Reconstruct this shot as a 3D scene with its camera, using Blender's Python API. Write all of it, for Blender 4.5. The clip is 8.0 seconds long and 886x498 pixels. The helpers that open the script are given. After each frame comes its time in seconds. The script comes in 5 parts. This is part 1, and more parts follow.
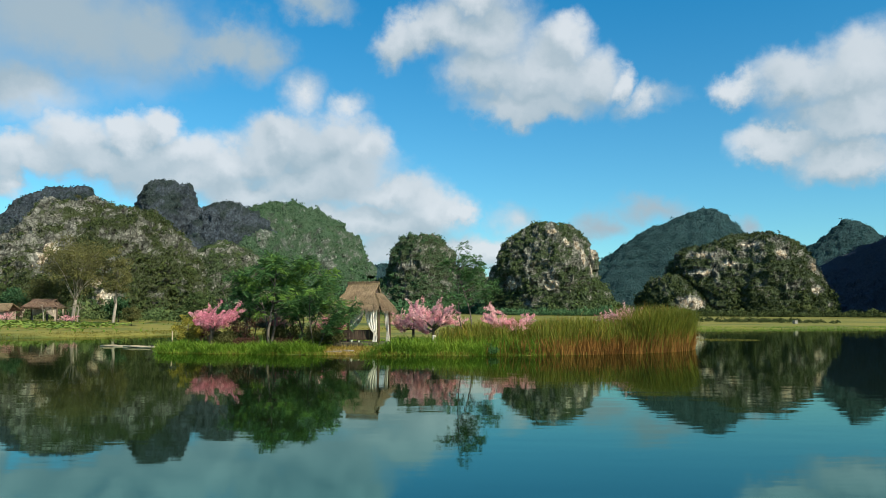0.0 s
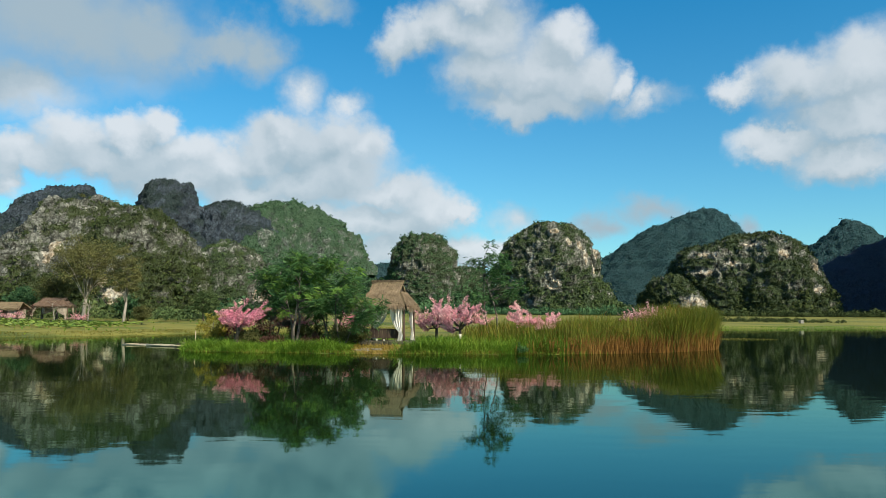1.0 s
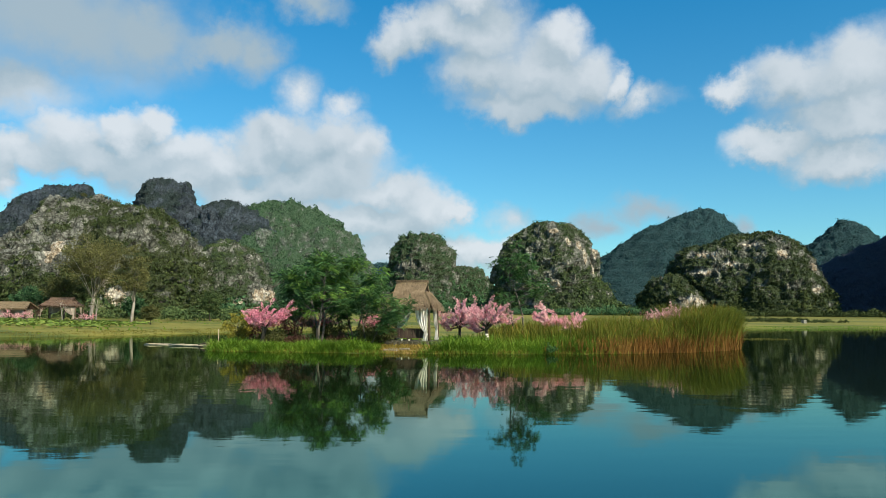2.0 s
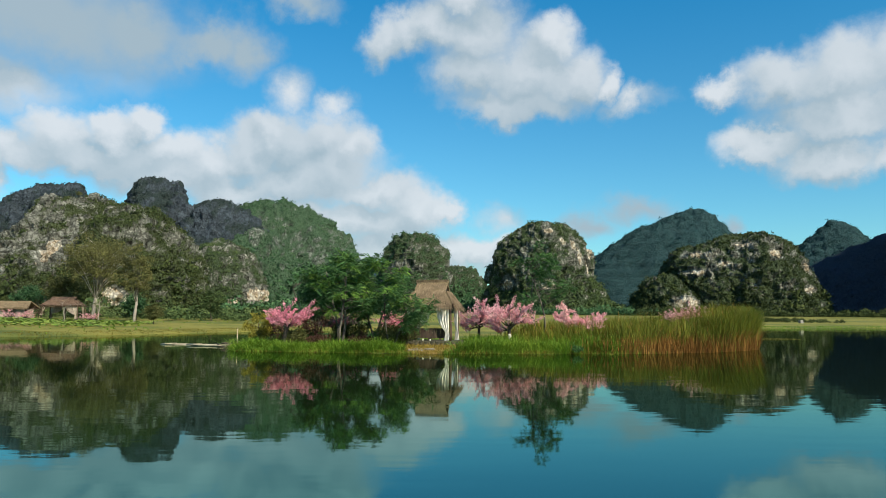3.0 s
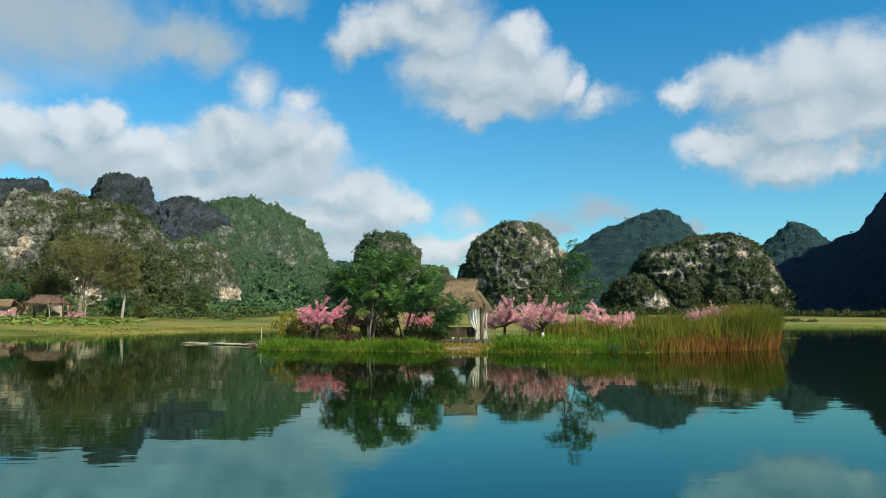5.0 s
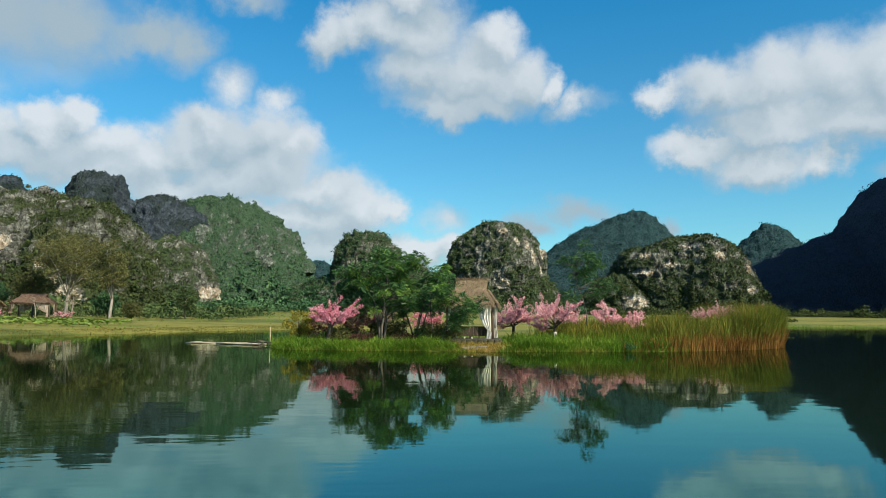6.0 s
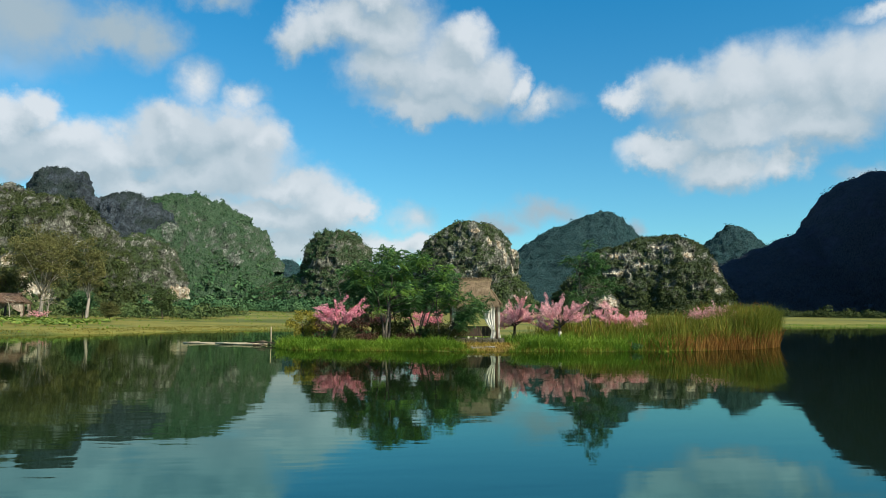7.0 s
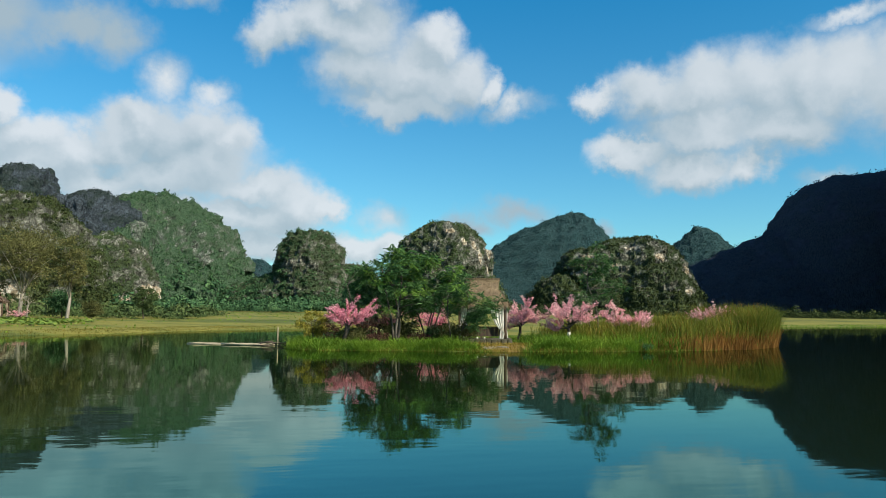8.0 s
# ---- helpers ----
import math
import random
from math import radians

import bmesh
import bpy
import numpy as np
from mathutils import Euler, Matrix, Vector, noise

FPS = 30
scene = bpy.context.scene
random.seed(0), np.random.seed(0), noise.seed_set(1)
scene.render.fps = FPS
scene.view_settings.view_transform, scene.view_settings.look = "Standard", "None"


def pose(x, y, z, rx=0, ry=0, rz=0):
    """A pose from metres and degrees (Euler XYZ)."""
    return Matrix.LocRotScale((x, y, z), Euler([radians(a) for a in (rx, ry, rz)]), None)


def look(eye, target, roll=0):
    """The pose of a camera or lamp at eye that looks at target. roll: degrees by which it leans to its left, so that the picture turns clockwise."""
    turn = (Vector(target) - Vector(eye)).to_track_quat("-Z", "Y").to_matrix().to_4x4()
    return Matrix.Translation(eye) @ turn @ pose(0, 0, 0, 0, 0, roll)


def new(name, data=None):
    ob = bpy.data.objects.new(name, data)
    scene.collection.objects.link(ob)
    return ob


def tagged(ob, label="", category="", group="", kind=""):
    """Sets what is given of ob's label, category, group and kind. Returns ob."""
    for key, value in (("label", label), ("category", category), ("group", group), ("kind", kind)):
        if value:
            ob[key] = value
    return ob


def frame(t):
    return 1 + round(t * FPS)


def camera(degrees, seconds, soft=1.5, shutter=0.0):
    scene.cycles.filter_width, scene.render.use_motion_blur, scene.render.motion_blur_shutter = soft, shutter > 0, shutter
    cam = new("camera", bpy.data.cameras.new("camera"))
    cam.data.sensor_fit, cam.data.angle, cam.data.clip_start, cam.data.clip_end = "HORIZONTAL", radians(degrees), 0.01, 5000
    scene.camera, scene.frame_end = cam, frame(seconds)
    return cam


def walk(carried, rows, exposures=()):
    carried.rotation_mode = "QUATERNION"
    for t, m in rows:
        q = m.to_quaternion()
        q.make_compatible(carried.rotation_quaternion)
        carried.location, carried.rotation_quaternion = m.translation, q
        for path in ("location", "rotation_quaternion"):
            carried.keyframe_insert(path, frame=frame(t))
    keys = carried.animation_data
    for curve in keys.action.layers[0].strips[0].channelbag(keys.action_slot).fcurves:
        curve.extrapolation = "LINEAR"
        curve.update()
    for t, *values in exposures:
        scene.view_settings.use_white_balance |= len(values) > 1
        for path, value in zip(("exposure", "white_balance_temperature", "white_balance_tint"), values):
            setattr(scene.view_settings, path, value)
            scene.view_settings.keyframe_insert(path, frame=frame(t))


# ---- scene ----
cam = camera(62.92, 8.0, soft=0.45)
# seconds, x, y, z, yaw, pitch, roll
PATH = [
    (0.0, 0.000, 0.000, 2.470, 0.000, 5.402, -0.179),
    (0.5, -0.886, 0.006, 2.433, -0.024, 5.375, -0.228),
    (1.0, -1.794, 0.036, 2.412, -0.063, 5.365, -0.240),
    (1.5, -2.766, 0.050, 2.404, -0.183, 5.357, -0.245),
    (3.0, -5.896, 0.129, 2.409, -1.076, 5.332, -0.292),
    (3.5, -6.920, 0.205, 2.418, -1.663, 5.296, -0.312),
    (4.0, -8.056, 0.275, 2.409, -2.328, 5.282, -0.320),
    (4.5, -9.167, 0.356, 2.399, -3.054, 5.270, -0.338),
    (6.0, -12.691, 0.716, 2.296, -5.567, 5.286, -0.382),
    (6.5, -13.832, 0.853, 2.286, -6.862, 5.290, -0.392),
    (7.0, -15.152, 1.119, 2.291, -8.094, 5.273, -0.399),
    (7.5, -16.485, 1.346, 2.296, -9.315, 5.291, -0.406),
    (8.0, -17.810, 1.495, 2.295, -10.451, 5.292, -0.442),
]
walk(cam, [(t, pose(x, y, z, 90 + pitch, roll, yaw)) for t, x, y, z, yaw, pitch, roll in PATH], [(0.0, 0.72), (8.0, 0.72)])

# ---- world: sky, clouds, sun ----
SUN_AZ, SUN_EL = 137.0, 38.0     # degrees clockwise from +y, and above the horizon
world = bpy.data.worlds.new("sky")
scene.world = world
world.use_nodes = True
W = world.node_tree
W.nodes.clear()


def wn(kind, operation=""):
    n = W.nodes.new(kind)
    if operation:
        n.operation = operation
    return n


def wmath(op, a, b=None, c=None):
    n = wn("ShaderNodeMath", operation=op)
    for i, v in enumerate((a, b, c)):
        if v is None:
            continue
        if isinstance(v, (int, float)):
            n.inputs[i].default_value = v
        else:
            W.links.new(v, n.inputs[i])
    return n.outputs[0]


coords = wn("ShaderNodeTexCoord")
sep = wn("ShaderNodeSeparateXYZ")
W.links.new(coords.outputs["Generated"], sep.inputs[0])
azim = wmath("ARCTAN2", sep.outputs[0], sep.outputs[1])
elev = wmath("ARCSINE", sep.outputs[2])
plan = wn("ShaderNodeCombineXYZ")
W.links.new(azim, plan.inputs[0])
W.links.new(elev, plan.inputs[1])


def wnoise(scale, detail, rough, vec):
    n = wn("ShaderNodeTexNoise")
    n.inputs["Scale"].default_value = scale
    n.inputs["Detail"].default_value = detail
    n.inputs["Roughness"].default_value = rough
    W.links.new(vec, n.inputs["Vector"])
    return n


# clouds: soft puffs (azimuth, elevation, half width, half height, in degrees), ragged by noise
CLOUD_NW = [(-28.2, 20.3, 8.6, 3.5), (-22.9, 20.4, 4.3, 2.2), (-14.8, 19.9, 2.2, 1.9), (-17.6, 20.2, 3.4, 1.4), (-31.1, 15.7, 3.7, 2.2), (-10.7, 24.0, 2.7, 1.2), (-35.5, 18.2, 4.9, 4.2)]
# the great western bank, its base and its tops
CLOUD_W_BASE = [(6.2, 5.2, 2.4, 1.3), (3.8, 4.8, 3.0, 1.5), (-25.0, 11.4, 7.0, 1.7), (-29.5, 10.9, 4.0, 1.5), (-20.0, 10.4, 6.0, 1.7), (-8.0, 11.8, 5.0, 2.6), (-24.5, 14.1, 1.6, 1.2),
                (-12.6, 14.3, 2.0, 1.6), (-30.9, 11.4, 2.0, 1.3), (-27.5, 12.6, 3.2, 2.3), (-23.8, 13.3, 3.1, 2.0), (-21.5, 14.4, 1.8, 1.5)]
CLOUD_W_TOPS = [(-19.8, 12.3, 3.6, 1.9), (-16.9, 11.6, 3.7, 1.9), (-14.0, 12.6, 2.6, 2.3), (-11.0, 13.6, 3.5, 2.8), (-8.3, 14.2, 3.3, 2.5), (-6.1, 13.6, 2.5, 1.8), (-10.0, 10.6, 6.1, 2.4),
                (-15.6, 9.5, 5.0, 1.7), (-4.7, 9.7, 4.9, 1.8), (-1.3, 8.5, 3.8, 1.9), (-3.8, 7.2, 5.4, 2.0), (-6.5, 7.2, 5.3, 2.2), (1.6, 5.0, 2.7, 1.7), (-3.8, 5.0, 4.5, 1.8),
                (-11.7, 8.0, 5.2, 1.7), (-31.8, 10.0, 1.6, 2.3), (-31.4, 8.1, 1.5, 1.2), (1.2, 8.3, 1.6, 1.1)]
CLOUD_PUFF = [(-11.3, 17.2, 1.6, 1.5), (-7.5, 16.7, 1.4, 1.0)]
CLOUD_MID = [(-1.9, 21.9, 2.4, 1.8), (-3.9, 21.3, 2.2, 1.9), (0.3, 22.4, 3.2, 2.2), (3.5, 21.9, 4.1, 2.9), (3.5, 19.0, 4.1, 2.5), (8.0, 18.9, 4.9, 3.3), (9.9, 21.7, 2.5, 2.1), (11.6, 18.7, 2.7, 2.8),
             (6.7, 16.6, 5.6, 1.5), (14.0, 18.1, 1.5, 1.5), (3.1, 25.0, 4.2, 2.0)]
CLOUD_E = [(22.3, 16.5, 2.1, 1.4), (26.5, 16.6, 3.7, 2.2), (30.5, 16.6, 4.3, 2.9), (34.4, 16.7, 3.7, 3.4), (37.3, 16.7, 3.2, 3.4), (40.3, 16.2, 3.6, 3.8), (44.1, 15.5, 3.6, 3.9),
           (25.5, 12.5, 3.9, 1.4), (29.9, 11.4, 4.1, 1.8), (33.8, 11.2, 2.0, 1.6), (30.4, 14.0, 5.8, 2.0), (36.1, 13.8, 4.3, 2.1)]
CLOUD_FAR = [(5.4, 7.6, 1.9, 1.3), (15.6, 16.3, 2.4, 0.8), (12.5, 6.8, 1.7, 1.0), (16.1, 7.9, 3.1, 1.0), (22.5, 6.8, 1.0, 1.0), (39.0, 9.6, 1.8, 0.8), (40.5, 20.5, 2.6, 0.7)]

warp_a = wnoise(12.0, 6.0, 0.60, plan.outputs[0])
warp_b = wnoise(55.0, 3.0, 0.55, plan.outputs[0])


def wvec(op, a, b):
    n = wn("ShaderNodeVectorMath", operation=op)
    for i, v in enumerate((a, b)):
        if isinstance(v, tuple):
            n.inputs[i].default_value = v
        elif isinstance(v, float):
            n.inputs["Scale"].default_value = v
        else:
            W.links.new(v, n.inputs[i])
    return n


def warp(noise_node, amount):
    centred = wvec("SUBTRACT", noise_node.outputs["Color"], (0.5, 0.5, 0.5))
    return wvec("SCALE", centred.outputs[0], amount).outputs[0]


bent = wvec("ADD", plan.outputs[0], warp(warp_a, 0.095)).outputs[0]
bent = wvec("ADD", bent, warp(warp_b, 0.010)).outputs[0]
flat = wvec("MULTIPLY", bent, (1.0, 1.0, 0.0)).outputs[0]
above = wvec("ADD", flat, (0.012, 0.030, 0.0)).outputs[0]      # a step towards the light


def puffs(rows, where):
    total = None
    for az, el, rx, ry in rows:
        n = wn("ShaderNodeMapping")
        n.vector_type = "TEXTURE"
        n.inputs["Location"].default_value = (radians(az), radians(el), 0)
        n.inputs["Scale"].default_value = (radians(rx), radians(ry), 1)
        W.links.new(where, n.inputs["Vector"])
        d = wn("ShaderNodeVectorMath", operation="LENGTH")
        W.links.new(n.outputs[0], d.inputs[0])
        v = wmath("SUBTRACT", 1.0, d.outputs["Value"])
        total = v if total is None else wmath("SMOOTH_MAX", total, v, 0.30)
    return total


HEAPS = CLOUD_W_BASE + CLOUD_W_TOPS + CLOUD_MID + CLOUD_E
heap = wmath("MINIMUM", wmath("MULTIPLY", puffs(HEAPS, flat), 1.15), 1.0)
heap_above = wmath("MINIMUM", wmath("MULTIPLY", puffs(HEAPS, above), 1.15), 1.0)
veil = wmath("MULTIPLY", wmath("ADD", puffs(CLOUD_NW, flat), 0.14), 0.66)
thin_cloud = wmath("MULTIPLY", wmath("ADD", puffs(CLOUD_FAR + CLOUD_PUFF, flat), 0.1), 0.52)
field = wmath("MAXIMUM", wmath("MAXIMUM", veil, heap), thin_cloud)
# away from these the same broken cloud goes on
broad = wnoise(2.6, 6.0, 0.55, coords.outputs["Generated"])
elsewhere = wmath("MULTIPLY", wmath("SUBTRACT", broad.outputs["Fac"], 0.52), 3.2)
side = wmath("SMOOTH_MAX", wmath("SUBTRACT", wmath("ABSOLUTE", azim), 0.95), wmath("SUBTRACT", elev, 0.52), 0.1)
side = wmath("MAXIMUM", wmath("MINIMUM", wmath("MULTIPLY", side, 6.0), 1.0), 0.0)
field = wmath("ADD", wmath("MULTIPLY", field, wmath("SUBTRACT", 1.0, side)), wmath("MULTIPLY", elsewhere, side))
fine = wnoise(11.0, 5.0, 0.55, plan.outputs[0])
body = wmath("ADD", field, wmath("MULTIPLY", wmath("SUBTRACT", fine.outputs["Fac"], 0.5), 0.42))
cover = wn("ShaderNodeMapRange")
cover.interpolation_type = "SMOOTHSTEP"
for i, v in ((1, -0.30), (2, 0.62), (3, 0.0), (4, 0.95)):
    cover.inputs[i].default_value = v
W.links.new(body, cover.inputs[0])
shade_noise = wnoise(6.0, 4.0, 0.5, flat)
lit = wmath("SUBTRACT", heap, wmath("MAXIMUM", heap_above, -0.6))
tone_in = wmath("ADD", wmath("MULTIPLY", lit, 0.38), wmath("MULTIPLY", shade_noise.outputs["Fac"], 0.75))
grey_veil = wmath("MAXIMUM", wmath("MINIMUM", wmath("MULTIPLY", veil, 3.0), 1.0), 0.0)
tone_in = wmath("SUBTRACT", tone_in, wmath("MULTIPLY", grey_veil, 0.05))
tone_in = wmath("ADD", tone_in, wmath("MULTIPLY", wmath("MAXIMUM", thin_cloud, 0.0), 0.6))
tone = wn("ShaderNodeValToRGB")
tone.color_ramp.elements[0].position, tone.color_ramp.elements[0].color = 0.14, (0.42, 0.54, 0.62, 1)
tone.color_ramp.elements[1].position, tone.color_ramp.elements[1].color = 0.78, (0.79, 0.85, 0.90, 1)
W.links.new(tone_in, tone.inputs[0])

sky = wn("ShaderNodeTexSky")
sky.sky_type, sky.sun_disc, sky.sun_elevation, sky.sun_rotation = "NISHITA", False, radians(SUN_EL), radians(SUN_AZ)
sky.air_density, sky.dust_density, sky.ozone_density = 1.0, 0.3, 3.0
sky_light = wn("ShaderNodeBackground")
sky_light.inputs["Strength"].default_value = 0.080
deep = wn("ShaderNodeVectorMath", "MULTIPLY")     # the clear, rain-washed blue
haze = wn("ShaderNodeMapRange")
for i, v in ((1, 0.0), (2, 0.42)):
    haze.inputs[i].default_value = v
W.links.new(elev, haze.inputs[0])
tint = wn("ShaderNodeValToRGB")
tint.color_ramp.elements[0].color = (0.67, 1.03, 0.98, 1)
tint.color_ramp.elements[1].color = (0.17, 0.98, 1.20, 1)
W.links.new(haze.outputs[0], tint.inputs[0])
W.links.new(tint.outputs[0], deep.inputs[1])
W.links.new(sky.outputs[0], deep.inputs[0])
W.links.new(deep.outputs[0], sky_light.inputs["Color"])
cloud_light = wn("ShaderNodeBackground")
cloud_light.inputs["Strength"].default_value = 0.555
W.links.new(tone.outputs[0], cloud_light.inputs["Color"])
blend = wn("ShaderNodeMixShader")
W.links.new(cover.outputs[0], blend.inputs[0])
W.links.new(sky_light.outputs[0], blend.inputs[1])
W.links.new(cloud_light.outputs[0], blend.inputs[2])
out = wn("ShaderNodeOutputWorld")
W.links.new(blend.outputs[0], out.inputs[0])

sun_data = bpy.data.lights.new("sun", "SUN")
sun_data.energy, sun_data.angle, sun_data.color = 5.0, radians(0.53), (1.0, 0.89, 0.69)
sun = new("sun", sun_data)
to_sun = Vector((math.sin(radians(SUN_AZ)) * math.cos(radians(SUN_EL)), math.cos(radians(SUN_AZ)) * math.cos(radians(SUN_EL)), math.sin(radians(SUN_EL))))
sun.matrix_world = look(to_sun * 200, (0, 0, 0))

# ---- materials ----


def material(name, rough=0.8):
    m = bpy.data.materials.new(name)
    m.use_nodes = True
    b = m.node_tree.nodes["Principled BSDF"]
    b.inputs["Roughness"].default_value = rough
    b.inputs["Specular IOR Level"].default_value = 0.3
    return m, m.node_tree, b


def noise_node(tree, scale, detail=4.0, rough=0.55, stretch=(1, 1, 1), coord="Object"):
    tc = tree.nodes.new("ShaderNodeTexCoord")
    mp = tree.nodes.new("ShaderNodeMapping")
    mp.inputs["Scale"].default_value = stretch
    n = tree.nodes.new("ShaderNodeTexNoise")
    n.inputs["Scale"].default_value = scale
    n.inputs["Detail"].default_value = detail
    n.inputs["Roughness"].default_value = rough
    tree.links.new(tc.outputs[coord], mp.inputs[0])
    tree.links.new(mp.outputs[0], n.inputs["Vector"])
    return n.outputs["Fac"]


def ramp(tree, fac, stops):
    r = tree.nodes.new("ShaderNodeValToRGB")
    e = r.color_ramp.elements
    while len(e) < len(stops):
        e.new(0.5)
    for el, (p, c) in zip(e, stops):
        el.position, el.color = p, (*c, 1)
    tree.links.new(fac, r.inputs[0])
    return r.outputs[0]


def mix(tree, fac, a, b, mode="MIX"):
    m = tree.nodes.new("ShaderNodeMix")
    m.data_type, m.blend_type = "RGBA", mode
    for sock, v in ((m.inputs[0], fac), (m.inputs[6], a), (m.inputs[7], b)):
        if isinstance(v, (int, float)):
            sock.default_value = v
        elif isinstance(v, tuple):
            sock.default_value = (*v, 1)
        else:
            tree.links.new(v, sock)
    return m.outputs[2]


def bump(tree, b, height, strength, distance):
    n = tree.nodes.new("ShaderNodeBump")
    n.inputs["Strength"].default_value, n.inputs["Distance"].default_value = strength, distance
    tree.links.new(height, n.inputs["Height"])
    tree.links.new(n.outputs[0], b.inputs["Normal"])


def plain(name, stops, scale, rough=0.8, stretch=(1, 1, 1), relief=0.0, relief_scale=None, metal=0.0):
    """Colour from a noise at one scale, grain at a finer one."""
    m, t, b = material(name, rough)
    base = ramp(t, noise_node(t, scale, 5, 0.6, stretch), stops)
    grain = noise_node(t, (relief_scale or scale * 6), 5, 0.65, stretch)
    col = mix(t, 0.45, base, ramp(t, grain, [(0.3, (0.45, 0.45, 0.45)), (0.7, (1, 1, 1))]), "MULTIPLY")
    t.links.new(col, b.inputs["Base Color"])
    b.inputs["Metallic"].default_value = metal
    if relief:
        bump(t, b, grain, 0.8, relief)
    return m


def leafy(name, dark, mid, light, through_light=0.25, rough=0.55, patch=0.15, sheen=0.14, relief=0.0, grain=1.6):
    """Foliage: each leaf its own shade, patches of lighter growth, some light passing through."""
    m, t, b = material(name, rough)
    if relief:
        bump(t, b, noise_node(t, grain, 4, 0.7), 1.0, relief)
    b.inputs["Specular IOR Level"].default_value = sheen if through_light else 0.06
    geo = t.nodes.new("ShaderNodeNewGeometry")
    each = ramp(t, geo.outputs["Random Per Island"], [(0.0, dark), (0.55, mid), (1.0, light)])
    col = mix(t, 0.55, each, ramp(t, noise_node(t, patch, 3), [(0.3, dark), (0.55, mid), (0.75, light)]))
    t.links.new(col, b.inputs["Base Color"])
    if through_light:
        tr = t.nodes.new("ShaderNodeBsdfTranslucent")
        t.links.new(col, tr.inputs[0])
        mx = t.nodes.new("ShaderNodeMixShader")
        mx.inputs[0].default_value = through_light
        t.links.new(b.outputs[0], mx.inputs[1])
        t.links.new(tr.outputs[0], mx.inputs[2])
        t.links.new(mx.outputs[0], t.nodes["Material Output"].inputs[0])
    return m


def rock_material(name, pale, grey, dark, green, bare=0.5, scale=1.0, ochre=(0.46, 0.37, 0.26), warm=(0.70, 0.66, 0.57), even=0.0):
    """Karst limestone: grey bedded faces with dark joints, scrub where soil holds, pale cliffs with ochre stains."""
    m, t, b = material(name, 0.95)
    b.inputs["Specular IOR Level"].default_value = 0.05

    def op(kind, a, v):
        n = t.nodes.new("ShaderNodeMath")
        n.operation = kind
        for i, q in enumerate((a, v)):
            if isinstance(q, float):
                n.inputs[i].default_value = q
            else:
                t.links.new(q, n.inputs[i])
        return n.outputs[0]

    def given(which):
        n = t.nodes.new("ShaderNodeAttribute")
        n.attribute_name = which
        return n.outputs["Fac"]

    geo = t.nodes.new("ShaderNodeNewGeometry")
    s = t.nodes.new("ShaderNodeSeparateXYZ")
    t.links.new(geo.outputs["Normal"], s.inputs[0])
    blotch = noise_node(t, 0.16 * scale, 5, 0.6)
    streak = noise_node(t, 0.42 * scale, 8, 0.72, (1, 1, 0.8))
    fine_n = noise_node(t, 1.6 * scale, 7, 0.75)
    beds = noise_node(t, 0.55 * scale, 5, 0.62, (0.22, 0.22, 1.3))
    rock = ramp(t, op("ADD", op("MULTIPLY", streak, 0.6), op("MULTIPLY", blotch, 0.4)), [(0.38, dark), (0.47, grey), (0.62, pale)])
    rock = mix(t, 0.45 * (1 - even), rock, ramp(t, beds, [(0.36, (0.2, 0.2, 0.2)), (0.50, (1, 1, 1))]), "MULTIPLY")
    rock = mix(t, 0.6 * (1 - even), rock, ramp(t, fine_n, [(0.36, (0.12, 0.12, 0.12)), (0.58, (1, 1, 1))]), "MULTIPLY")
    cells = t.nodes.new("ShaderNodeTexVoronoi")
    cells.feature = "DISTANCE_TO_EDGE"
    cells.inputs["Scale"].default_value = 0.42 * scale
    cells.inputs["Detail"].default_value = 2.0
    where_c = t.nodes.new("ShaderNodeTexCoord")
    bend_c = t.nodes.new("ShaderNodeMapping")
    bend_c.inputs["Scale"].default_value = (1.1, 1.1, 0.85)
    bend_c.inputs["Rotation"].default_value = (0.12, 0.2, 0.4)
    t.links.new(where_c.outputs["Object"], bend_c.inputs[0])
    t.links.new(bend_c.outputs[0], cells.inputs["Vector"])
    cracks = ramp(t, cells.outputs["Distance"], [(0.0, (0.2, 0.2, 0.2)), (0.12, (1, 1, 1))])
    rock = mix(t, 0.8 * (1 - even), rock, cracks, "MULTIPLY")
    # bare cliffs: fresh pale stone, ochre runs
    torn = noise_node(t, 0.5 * scale, 6, 0.65, (1, 1, 0.45))
    cliff_f = ramp(t, op("ADD", given("cliff"), op("MULTIPLY", op("SUBTRACT", torn, 0.5), 1.2)), [(0.40, (0, 0, 0)), (0.48, (1, 1, 1))])
    face = ramp(t, streak, [(0.36, tuple(c * 0.3 for c in ochre)), (0.46, ochre), (0.56, warm)])
    rock = mix(t, cliff_f, rock, mix(t, 0.6, face, cracks, "MULTIPLY"))
    grow = op("ADD", given("growth"), op("MULTIPLY", s.outputs[2], 0.35))
    grow = op("ADD", grow, op("MULTIPLY", op("SUBTRACT", fine_n, 0.5), 2.4))
    cover_f = ramp(t, op("SUBTRACT", op("SUBTRACT", grow, bare), op("MULTIPLY", given("cliff"), 3.2)), [(0.0, (0.0, 0.0, 0.0)), (0.26, (1, 1, 1))])
    drape = noise_node(t, 1.5 * scale, 6, 0.7, (1.5, 1.5, 0.6))
    # ramp paints shaded gaps and pale highlights into the foliage colour
    highlight_green = tuple(0.55 * c + 0.45 * sum(green) / 3 for c in green)
    leaf = ramp(t, drape, [(0.38, tuple(c * (0.18 + 0.5 * even) for c in green)), (0.47, green), (0.60, tuple(c * (1.9 - 0.7 * even) for c in highlight_green))])
    t.links.new(mix(t, cover_f, rock, leaf), b.inputs["Base Color"])
